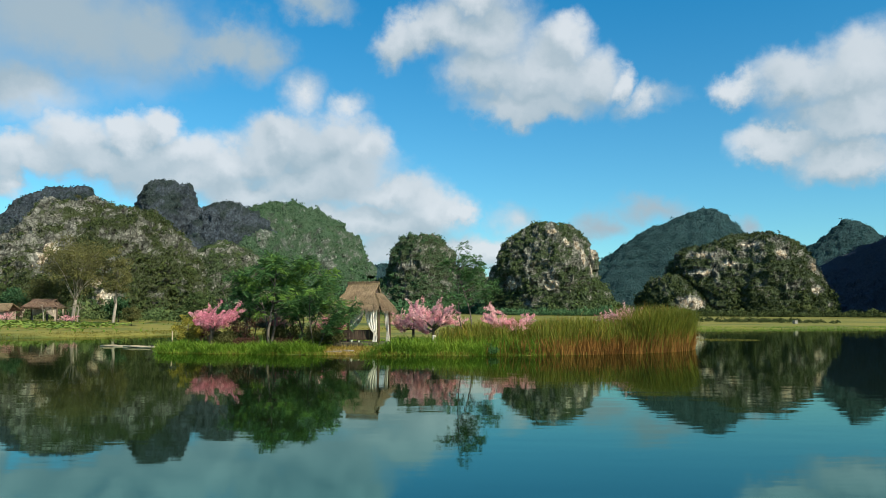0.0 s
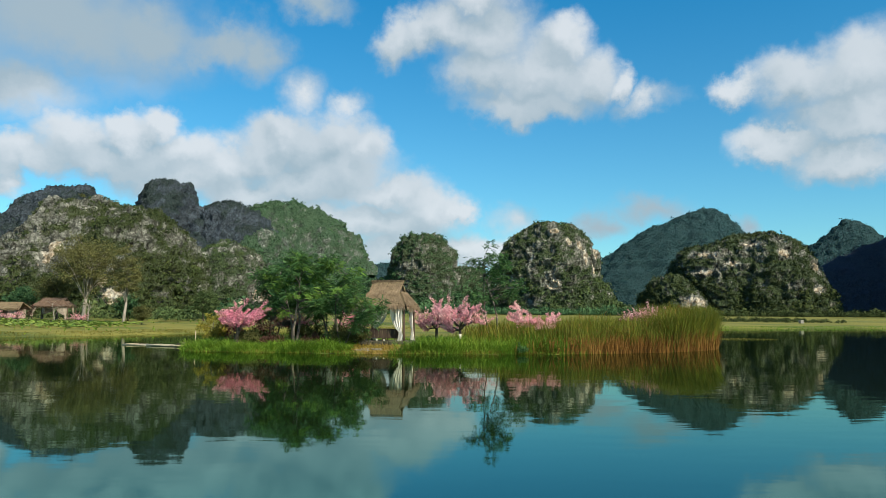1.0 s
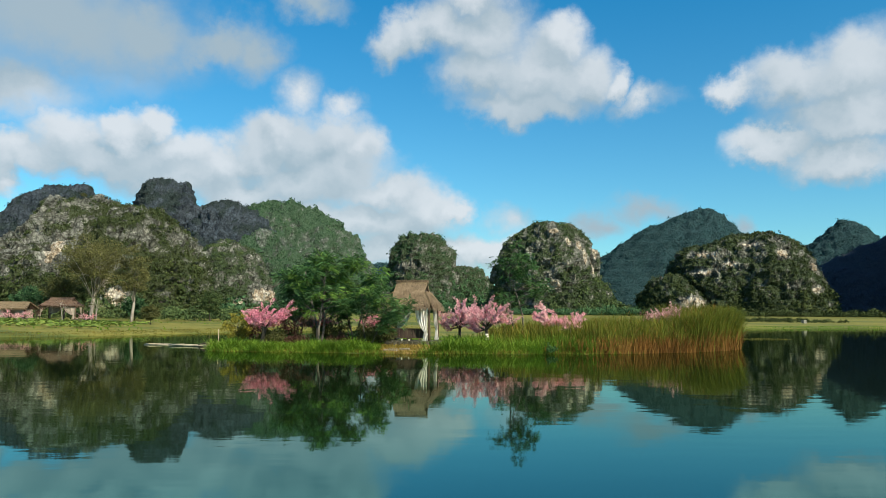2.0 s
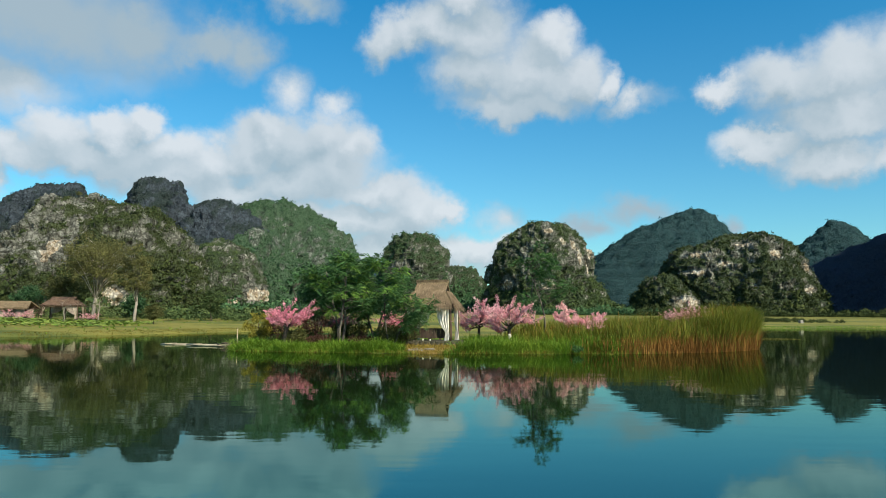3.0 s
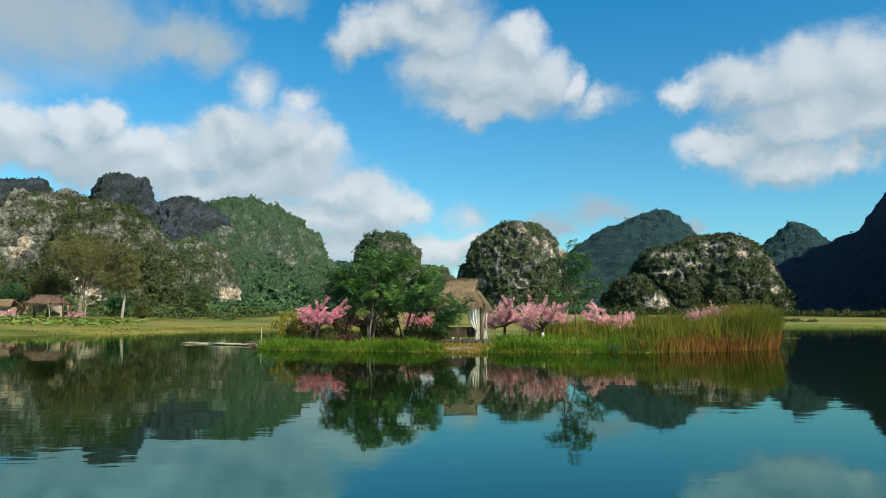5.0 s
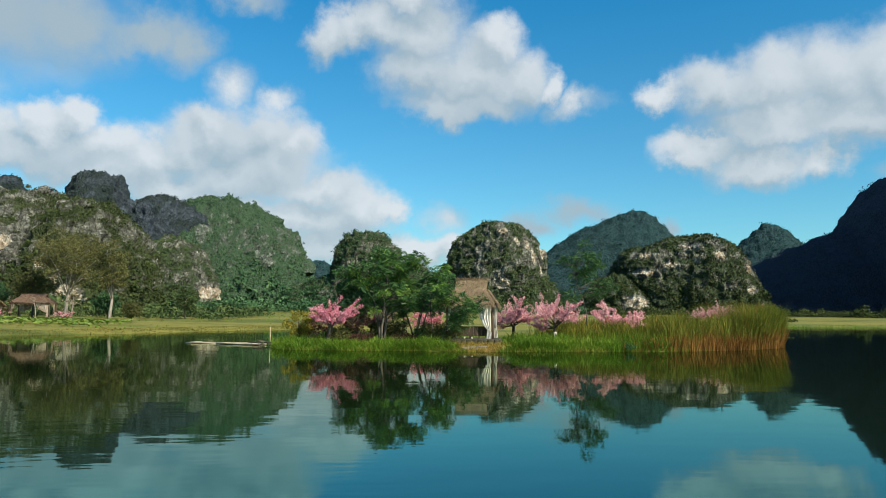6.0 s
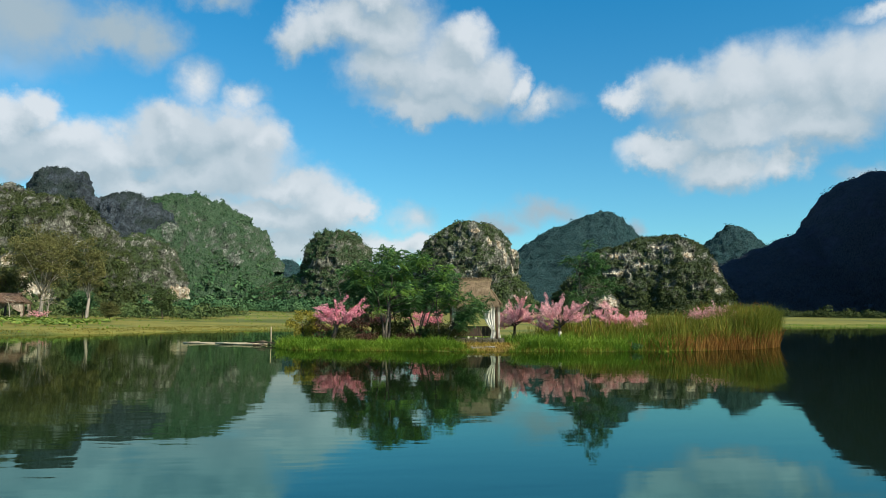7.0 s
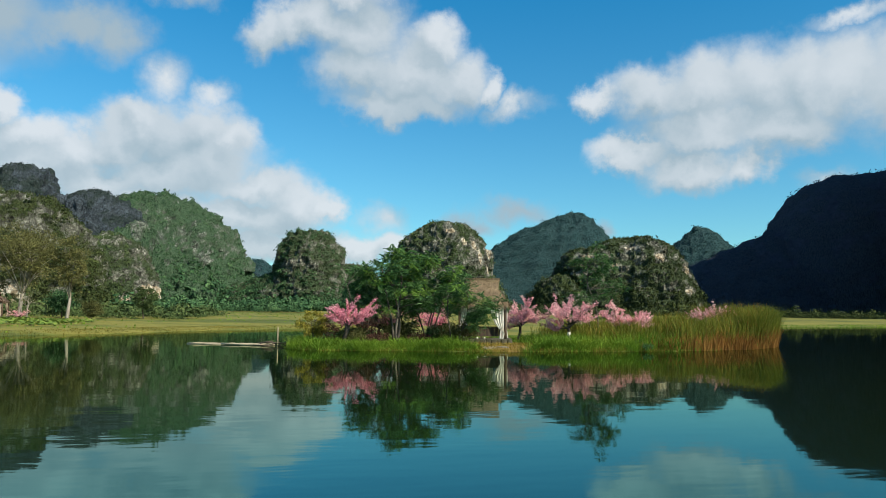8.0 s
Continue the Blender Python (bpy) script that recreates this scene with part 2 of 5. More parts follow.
    crevice = t.nodes.new("ShaderNodeMapRange")
    crevice.inputs[2].default_value = 0.25
    t.links.new(cells.outputs["Distance"], crevice.inputs[0])
    height = op("ADD", op("ADD", streak, op("MULTIPLY", drape, 0.9)), op("MULTIPLY", beds, 0.6))
    bump(t, b, op("ADD", height, op("MULTIPLY", crevice.outputs[0], 0.6)), 1.0, 1.5 / scale)
    return m


def water_material():
    m, t, b = material("lake_water", 0.015)
    b.inputs["Base Color"].default_value = (0.006, 0.012, 0.004, 1)
    b.inputs["Specular IOR Level"].default_value = 0.0
    gloss = t.nodes.new("ShaderNodeBsdfGlossy")
    gloss.inputs["Roughness"].default_value = 0.03
    edge = t.nodes.new("ShaderNodeFresnel")
    edge.inputs["IOR"].default_value = 1.58
    t.links.new(ramp(t, edge.outputs[0], [(0.22, (0.30, 0.94, 0.97)), (0.62, (0.74, 0.82, 0.68))]), gloss.inputs["Color"])
    top = t.nodes.new("ShaderNodeMixShader")
    t.links.new(edge.outputs[0], top.inputs[0])
    t.links.new(b.outputs[0], top.inputs[1])
    t.links.new(gloss.outputs[0], top.inputs[2])
    t.links.new(top.outputs[0], t.nodes["Material Output"].inputs[0])
    swell = noise_node(t, 0.9, 3, 0.5, (0.35, 1.0, 1))
    small = noise_node(t, 5.0, 2, 0.5, (0.5, 1.0, 1))
    breeze = ramp(t, noise_node(t, 0.05, 2, 0.5), [(0.35, (0.15, 0.15, 0.15)), (0.7, (1, 1, 1))])
    add = t.nodes.new("ShaderNodeMath")
    add.operation = "MULTIPLY_ADD"
    add.inputs[1].default_value = 0.04
    t.links.new(small, add.inputs[0])
    t.links.new(swell, add.inputs[2])
    mul = t.nodes.new("ShaderNodeMath")
    mul.operation = "MULTIPLY"
    t.links.new(add.outputs[0], mul.inputs[0])
    t.links.new(breeze, mul.inputs[1])
    bump(t, b, mul.outputs[0], 0.5, 0.017)
    for sock in (gloss.inputs["Normal"], edge.inputs["Normal"]):
        t.links.new(b.inputs["Normal"].links[0].from_socket, sock)
    return m


def ground_material():
    m, t, b = material("meadow", 0.95)
    big = noise_node(t, 0.05, 5, 0.6, (0.4, 1.2, 1))
    mid = noise_node(t, 0.6, 5, 0.65)
    fine_n = noise_node(t, 6.0, 4, 0.7)
    col = ramp(t, big, [(0.30, (0.052, 0.080, 0.014)), (0.44, (0.112, 0.136, 0.022)), (0.54, (0.225, 0.205, 0.038)), (0.64, (0.150, 0.160, 0.026)), (0.74, (0.085, 0.115, 0.018))])
    col = mix(t, 0.5, col, ramp(t, mid, [(0.3, (0.35, 0.38, 0.30)), (0.65, (1, 1, 1))]), "MULTIPLY")
    col = mix(t, 0.35, col, ramp(t, fine_n, [(0.3, (0.3, 0.3, 0.3)), (0.7, (1, 1, 1))]), "MULTIPLY")
    t.links.new(col, b.inputs["Base Color"])
    bump(t, b, fine_n, 0.7, 0.06)
    return m


MAT_WATER = water_material()
MAT_GROUND = ground_material()
MAT_EARTH = plain("trodden_earth", [(0.3, (0.16, 0.11, 0.045)), (0.55, (0.30, 0.19, 0.07)), (0.75, (0.24, 0.20, 0.07))], 1.2, 0.95, relief=0.02, relief_scale=14)
MAT_STONE = plain("grey_stone", [(0.3, (0.10, 0.10, 0.09)), (0.6, (0.26, 0.25, 0.22)), (0.8, (0.34, 0.32, 0.27))], 2.5, 0.9, relief=0.02)
MAT_STONE_MOSSY = plain("mossy_stone", [(0.3, (0.030, 0.034, 0.020)), (0.55, (0.085, 0.080, 0.055)), (0.8, (0.17, 0.155, 0.115))], 3.5, 0.95, relief=0.03)
MAT_BARK = plain("dark_bark", [(0.3, (0.035, 0.028, 0.022)), (0.7, (0.11, 0.09, 0.07))], 5.0, 0.9, (1, 1, 0.25), relief=0.015)
MAT_BARK_GREY = plain("grey_bark", [(0.3, (0.035, 0.030, 0.026)), (0.7, (0.15, 0.135, 0.115))], 5.0, 0.9, (1, 1, 0.25), relief=0.015)
MAT_BARK_PALE = plain("pale_bark", [(0.3, (0.16, 0.14, 0.12)), (0.7, (0.38, 0.35, 0.30))], 5.0, 0.9, (1, 1, 0.25), relief=0.015)
MAT_LOG = plain("weathered_log", [(0.3, (0.05, 0.035, 0.025)), (0.7, (0.16, 0.11, 0.075))], 6.0, 0.85, (1, 1, 0.15), relief=0.008)
MAT_DARKWOOD = plain("dark_boards", [(0.3, (0.03, 0.022, 0.018)), (0.7, (0.09, 0.065, 0.05))], 6.0, 0.8, (1, 1, 0.2), relief=0.005)
MAT_THATCH = plain("straw_thatch", [(0.25, (0.07, 0.05, 0.03)), (0.5, (0.16, 0.12, 0.07)), (0.75, (0.25, 0.195, 0.12))], 3.0, 0.95, relief=0.03, relief_scale=25)
MAT_STRAW = leafy("straw_strands", (0.08, 0.058, 0.038), (0.21, 0.155, 0.10), (0.40, 0.315, 0.21), 0.1, 0.85, 2.0)
MAT_THATCH_OLD = plain("old_dark_thatch", [(0.25, (0.05, 0.03, 0.022)), (0.5, (0.11, 0.07, 0.05)), (0.75, (0.18, 0.125, 0.09))], 3.0, 0.95, relief=0.03, relief_scale=25)
MAT_LEAF_RUSSET = leafy("russet_leaf", (0.03, 0.018, 0.014), (0.07, 0.035, 0.026), (0.13, 0.06, 0.045), 0.2, 0.6, 0.8)
MAT_BANK = leafy("bank_grass", (0.07, 0.075, 0.015), (0.16, 0.145, 0.03), (0.27, 0.21, 0.05), 0.3, 0.7, 0.25)
MAT_BAMBOO = plain("weathered_bamboo", [(0.3, (0.26, 0.21, 0.14)), (0.7, (0.50, 0.43, 0.31))], 4.0, 0.6, (0.3, 1, 1), relief=0.004)
MAT_CLOTH = plain("white_cotton", [(0.3, (0.86, 0.85, 0.80)), (0.7, (0.92, 0.91, 0.87))], 1.5, 0.9, relief=0.002, relief_scale=60)
sheer = MAT_CLOTH.node_tree
glow = sheer.nodes.new("ShaderNodeBsdfTranslucent")      # thin cloth lets the sun through
glow.inputs[0].default_value = (0.85, 0.84, 0.78, 1)
half = sheer.nodes.new("ShaderNodeMixShader")
half.inputs[0].default_value = 0.4
sheer.links.new(sheer.nodes["Principled BSDF"].outputs[0], half.inputs[1])
sheer.links.new(glow.outputs[0], half.inputs[2])
sheer.links.new(half.outputs[0], sheer.nodes["Material Output"].inputs[0])
MAT_WALL = plain("washed_plaster", [(0.3, (0.20, 0.16, 0.13)), (0.55, (0.38, 0.32, 0.26)), (0.8, (0.52, 0.45, 0.37))], 1.0, 0.95, relief=0.01)
MAT_WALL_PALE = plain("whitewash", [(0.3, (0.42, 0.40, 0.36)), (0.5, (0.62, 0.60, 0.55)), (0.8, (0.72, 0.70, 0.65))], 6.0, 0.95, relief=0.004)
MAT_BLOSSOM = leafy("pink_blossom", (0.64, 0.18, 0.26), (0.81, 0.43, 0.48), (0.93, 0.80, 0.78), 0.35, 0.6, 1.2)
MAT_BLOSSOM_DEEP = leafy("deep_pink_blossom", (0.52, 0.09, 0.19), (0.75, 0.29, 0.39), (0.90, 0.66, 0.66), 0.35, 0.6, 1.2)
MAT_LEAF_DEEP = leafy("deep_green_leaf", (0.022, 0.058, 0.022), (0.050, 0.118, 0.038), (0.115, 0.225, 0.06), 0.22, 0.45, 0.8)
MAT_LEAF_FRESH = leafy("fresh_green_leaf", (0.07, 0.145, 0.03), (0.14, 0.26, 0.05), (0.26, 0.38, 0.09), 0.4, 0.5, 0.8)
MAT_LEAF_OLIVE = leafy("olive_leaf", (0.036, 0.043, 0.014), (0.072, 0.080, 0.026), (0.135, 0.136, 0.048), 0.2, 0.6, 0.4)
MAT_LEAF_WILLOW = leafy("olive_brown_leaf", (0.050, 0.054, 0.020), (0.105, 0.108, 0.038), (0.20, 0.19, 0.07), 0.25, 0.6, 0.3)
MAT_LEAF_YELLOW = leafy("yellow_leaf", (0.11, 0.115, 0.02), (0.24, 0.22, 0.035), (0.42, 0.32, 0.055), 0.4, 0.6, 1.0)
MAT_LEAF_GREY = leafy("grey_leaf", (0.10, 0.11, 0.10), (0.18, 0.19, 0.17), (0.28, 0.28, 0.25), 0.2, 0.7, 1.0)
MAT_LOTUS = leafy("lotus_leaf", (0.05, 0.11, 0.02), (0.14, 0.22, 0.04), (0.33, 0.36, 0.09), 0.25, 0.5, 0.4)
MAT_GRASS = leafy("shore_grass", (0.045, 0.105, 0.011), (0.125, 0.235, 0.022), (0.28, 0.36, 0.045), 0.35, 0.6, 0.35)
MAT_GRASS_DRY = leafy("dry_grass", (0.12, 0.10, 0.018), (0.24, 0.18, 0.035), (0.38, 0.27, 0.07), 0.35, 0.7, 0.4)
MAT_REED = leafy("green_reed", (0.046, 0.062, 0.009), (0.128, 0.150, 0.020), (0.29, 0.27, 0.04), 0.35, 0.6, 0.5)
MAT_REED_DRY = leafy("dry_reed", (0.095, 0.040, 0.011), (0.22, 0.108, 0.028), (0.37, 0.21, 0.06), 0.3, 0.8, 0.5)
MAT_SCRUB_MID = leafy("sunny_hill_scrub", (0.018, 0.034, 0.014), (0.050, 0.082, 0.030), (0.150, 0.190, 0.070), 0.0, 0.8, 0.06, relief=0.5, grain=1.3)
MAT_SCRUB = leafy("hill_scrub", (0.014, 0.025, 0.010), (0.038, 0.056, 0.020), (0.105, 0.128, 0.044), 0.0, 0.8, 0.06, relief=0.4, grain=1.6)
MAT_SCRUB_FRESH = leafy("fresh_hill_scrub", (0.013, 0.040, 0.020), (0.036, 0.090, 0.040), (0.120, 0.210, 0.092), 0.0, 0.8, 0.06, relief=0.7, grain=0.9)
# blue of distant haze mixed into the leaf colour
MAT_SCRUB_HAZE = leafy("haze_tinted_scrub", (0.012, 0.038, 0.044), (0.018, 0.056, 0.060), (0.030, 0.082, 0.080), 0.0, 0.85, 0.012, relief=1.5, grain=0.35)
# scrub with cloud shadow put into its colour
MAT_SCRUB_CLOUD_SHADOW = leafy("cloud_shadow_scrub", (0.016, 0.026, 0.028), (0.026, 0.042, 0.042), (0.044, 0.064, 0.060), 0.0, 0.9, 0.02, relief=1.0, grain=0.6)
# dark navy green: the mountain's shade is partly in this colour
MAT_SCRUB_SHADE = leafy("shade_tinted_scrub", (0.034, 0.046, 0.072), (0.044, 0.058, 0.086), (0.056, 0.074, 0.102), 0.0, 0.9, 0.02)

# ---- mesh helpers ----


def put_mesh(name, verts, faces, mat, parent=None, label="", smooth=False):
    """One mesh object from arrays of corners and of triangles or quads."""
    verts = np.asarray(verts, dtype=np.float32).reshape(-1, 3)
    faces = np.asarray(faces, dtype=np.int32)
    k = faces.shape[1]
    me = bpy.data.meshes.new(name)
    me.vertices.add(len(verts))
    me.vertices.foreach_set("co", verts.ravel())
    me.loops.add(faces.size)
    me.loops.foreach_set("vertex_index", faces.ravel())
    me.polygons.add(len(faces))
    me.polygons.foreach_set("loop_start", np.arange(0, faces.size, k, dtype=np.int32))
    me.polygons.foreach_set("use_smooth", np.full(len(faces), smooth, dtype=bool))
    me.update(calc_edges=True)
    me.materials.append(mat)
    ob = new(name, me)
    if parent is not None:
        ob.parent = parent
    if label:
        ob["label"] = label
    return ob


def part(name, bm, mat, parent, label="", smooth=False):
    """Links a bmesh as one mesh object under a thing or a part."""
    me = bpy.data.meshes.new(name)
    bmesh.ops.recalc_face_normals(bm, faces=bm.faces[:])
    for f in bm.faces:
        f.smooth = smooth
    bm.to_mesh(me)
    bm.free()
    me.materials.append(mat)
    ob = new(name, me)
    if parent is not None:
        ob.parent = parent
    if label:
        ob["label"] = label
    return ob


def thing(name, m, label, category, group="", kind=""):
    e = new(name)
    e.empty_display_size = 0.3
    e.matrix_world = m
    return tagged(e, label, category, group, kind)


def box_bm(sx, sy, sz, at=(0, 0, 0), rz=0.0, bev=0.01, rx=0.0, ry=0.0):
    bm = bmesh.new()
    bmesh.ops.create_cube(bm, size=1.0)
    bmesh.ops.scale(bm, vec=(sx, sy, sz), verts=bm.verts)
    if bev:
        bmesh.ops.bevel(bm, geom=bm.edges[:], offset=bev, segments=1, affect="EDGES")
    bmesh.ops.transform(bm, matrix=pose(*at, rx, ry, rz), verts=bm.verts)
    return bm


def tube_arrays(points, radii, sides=6, wobble=0.0):
    """A tapered tube along points, closed at both ends: corners and quads."""
    pts = [Vector(p) for p in points]
    n = len(pts)
    verts, faces = [], []
    up = Vector((0.31, 0.17, 0.93))
    for i, p in enumerate(pts):
        d = (pts[min(i + 1, n - 1)] - pts[max(i - 1, 0)]).normalized()
        side = d.cross(up)
        if side.length < 1e-3:
            side = d.cross(Vector((1, 0, 0)))
        side.normalize()
        other = d.cross(side)
        for k in range(sides):
            a = 2 * math.pi * k / sides
            r = radii[i] * (1 + wobble * math.sin(3 * a + i * 1.7))
            verts.append(p + (side * math.cos(a) + other * math.sin(a)) * r)
    for i in range(n - 1):
        for k in range(sides):
            k2 = (k + 1) % sides
            faces.append((i * sides + k, i * sides + k2, (i + 1) * sides + k2, (i + 1) * sides + k))
    for i, flip in ((0, 1), (n - 1, 0)):
        verts.append(pts[i])
        c = len(verts) - 1
        for k in range(sides):
            a, b2 = i * sides + k, i * sides + (k + 1) % sides
            faces.append((c, b2, a, c) if flip else (c, a, b2, c))
    return verts, faces


class Shape:
    """Gathers pieces of one mesh."""

    def __init__(self):
        self.verts, self.faces = [], []

    def add(self, verts, faces):
        base = len(self.verts)
        self.verts += [tuple(v) for v in verts]
        self.faces += [tuple(base + i for i in dict.fromkeys(f)) for f in faces]

    def tube(self, points, radii, sides=6, wobble=0.0):
        self.add(*tube_arrays(points, radii, sides, wobble))

    def link(self, name, mat, parent=None, label="", smooth=True):
        me = bpy.data.meshes.new(name)
        me.from_pydata(self.verts, [], self.faces)
        me.polygons.foreach_set("use_smooth", np.full(len(me.polygons), smooth, dtype=bool))
        me.update()
        me.materials.append(mat)
        ob = new(name, me)
        if parent is not None:
            ob.parent = parent
        if label:
            ob["label"] = label
        return ob


def frames_along(d, rnd, roll=None):
    """Rotation matrices (N,3,3) whose y axis is d, turned about it at random."""
    d = d / np.linalg.norm(d, axis=1, keepdims=True)
    ref = np.where(np.abs(d[:, 2:3]) > 0.95, np.array([[1.0, 0, 0]]), np.array([[0, 0, 1.0]]))
    x = np.cross(d, ref)
    x /= np.linalg.norm(x, axis=1, keepdims=True)
    z = np.cross(x, d)
    a = rnd.uniform(0, 2 * np.pi, len(d)) if roll is None else roll
    c, s = np.cos(a)[:, None], np.sin(a)[:, None]
    return np.stack([c * x + s * z, d, -s * x + c * z], axis=2)


def scatter(tv, tf, mats, pos, scale):
    """Many copies of a small template, as one pair of arrays."""
    tv, tf = np.asarray(tv, float), np.asarray(tf, int)
    v = np.einsum("nij,vj->nvi", mats, tv) * np.asarray(scale).reshape(-1, 1, 1) + pos[:, None, :]
    f = tf[None] + (np.arange(len(pos)) * len(tv))[:, None, None]
    return v.reshape(-1, 3), f.reshape(-1, tf.shape[1])


def joined(arrays):
    vs, fs, base = [], [], 0
    for v, f in arrays:
        vs.append(v)
        fs.append(f + base)
        base += len(v)
    return np.concatenate(vs), np.concatenate(fs)


def unit_vectors(n, rnd):
    v = rnd.normal(size=(n, 3))
    return v / np.linalg.norm(v, axis=1, keepdims=True)


# ---- lie of the land ----
LAKE = 0.18  # level of the water
PENINSULA = [(-19.6, 48.6), (-18.2, 45.6), (-13, 44.4), (-6, 43.6), (1, 43.4), (7.5, 44.4), (12.4, 46.4), (16.0, 49.2), (18.0, 51.6),
             (19.3, 54.5), (19.8, 58), (23, 74), (38, 118), (50, 150), (-6, 150), (-12, 112), (-12.5, 72), (-15.5, 58), (-19.2, 53)]
FAR_LAND = [(-420, 40), (-150, 56), (-90, 64), (-48, 71), (-38, 82), (-31, 100), (-20, 113), (-5, 122), (45, 150), (80, 160), (130, 178),
            (200, 205), (420, 240), (5200, 300), (5200, 5200), (-5200, 5200), (-5200, -40)]


def inside_distance(px, py, poly):
    """Signed distance to a closed outline, positive inside."""
    best = np.full(px.shape, 1e9)
    inside = np.zeros(px.shape, bool)
    for (x0, y0), (x1, y1) in zip(poly, poly[1:] + poly[:1]):
        dx, dy = x1 - x0, y1 - y0
        k = np.clip(((px - x0) * dx + (py - y0) * dy) / (dx * dx + dy * dy), 0, 1)
        best = np.minimum(best, np.hypot(px - x0 - k * dx, py - y0 - k * dy))
        crosses = (y0 > py) != (y1 > py)
        inside ^= crosses & (px < (x1 - x0) * (py - y0) / np.where(y1 == y0, 1e-9, y1 - y0) + x0)
    return np.where(inside, best, -best)


def wavy(px, py, s):
    return np.sin(px * s * 1.7 + 2.1 * np.sin(py * s * 0.9)) * 0.5 + np.sin(py * s * 2.3 + 1.3 * np.sin(px * s * 1.1) + 1.7) * 0.5


def land_height(px, py):
    px, py = np.asarray(px, float), np.asarray(py, float)
    rag = 0.28 * wavy(px, py, 1.1) + 0.16 * wavy(px + 9, py - 4, 2.7)
    d1 = inside_distance(px, py, PENINSULA) + rag
    d2 = inside_distance(px, py, FAR_LAND) + rag * 2.5
    d3 = -150.0 - py + 12 * wavy(px, py, 0.02)
    def bank(d, flat_z, run):
        return np.where(d > 0, flat_z * (1 - np.exp(-np.maximum(d, 0) / run)), np.maximum(0.35 * d, -1.2))
    z1 = bank(d1, 0.42, 1.4)
    z2 = bank(d2, 0.5, 2.5) + 0.026 * np.clip(d2, 0, 40) + 0.011 * np.clip(d2 - 40, 0, 320)
    z3 = bank(d3, 1.0, 3.0)
    bumps = 0.05 * wavy(px, py, 0.8) + 0.04 * wavy(px, py, 2.1)
    z = np.maximum(np.maximum(z1, z2), z3)
    return np.where(z > 0.05, z + bumps, z)


def ground_z(x, y):
    return float(land_height(np.array([x]), np.array([y]))[0])


def graded(lo, hi, step, far_lo, far_hi, grow=1.09):
    mid = list(np.arange(lo, hi, step))
    a, s = [], step
    x = lo
    while x > far_lo:
        s *= grow
        x -= s
        a.append(x)
    b, s, x = [], step, mid[-1]
    while x < far_hi:
        s *= grow
        x += s
        b.append(x)
    return np.array(a[::-1] + mid + b)


def build_ground():
    xs = graded(-48, 24, 0.75, -4600, 4600, 1.08)
    ys = graded(42, 58, 0.5, -900, 4700, 1.045)
    gx, gy = np.meshgrid(xs, ys)
    gz = land_height(gx, gy)
    v = np.stack([gx, gy, gz], axis=2).reshape(-1, 3)
    nx = len(xs)
    i = np.arange(len(ys) - 1)[:, None] * nx + np.arange(nx - 1)[None]
    f = np.stack([i, i + 1, i + nx + 1, i + nx], axis=2).reshape(-1, 4)
    ob = put_mesh("ground", v, f, MAT_GROUND, smooth=True)
    tagged(ob, "green marshy meadow rising gently to the hills", "meadow", kind="structure")
    v = [(-4600, -900, LAKE), (4600, -900, LAKE), (4600, 420, LAKE), (-4600, 420, LAKE)]
    ob = put_mesh("water", v, [(0, 1, 2, 3)], MAT_WATER)
    tagged(ob, "still dark teal lake water with faint ripples", "lake", kind="structure")


build_ground()

# ---- karst hills ----
# a clump of foliage: ragged leaves on a shell


def clump_template(n, rnd, leaf=0.44):
    """A bush one unit in radius: ragged sprays of leaves lying over a rounded shell."""
    d = unit_vectors(n, rnd)
    d[:, 2] = np.abs(d[:, 2]) * 0.95 - 0.2
    c = d * rnd.uniform(0.6, 1.0, (n, 1))
    a = unit_vectors(n, rnd)
    a -= d * (0.75 * np.sum(a * d, axis=1, keepdims=True))
    a *= leaf * rnd.uniform(0.7, 1.3, (n, 1)) / np.linalg.norm(a, axis=1, keepdims=True)
    b = np.cross(a, d + 0.35 * unit_vectors(n, rnd))
    b = b / np.linalg.norm(b, axis=1, keepdims=True) * leaf
    v = np.stack([c + a * 0.7, c - a * 0.5 + b * 0.6, c - a * 0.5 - b * 0.6], axis=1).reshape(-1, 3)
    return v, np.arange(3 * n).reshape(-1, 3)


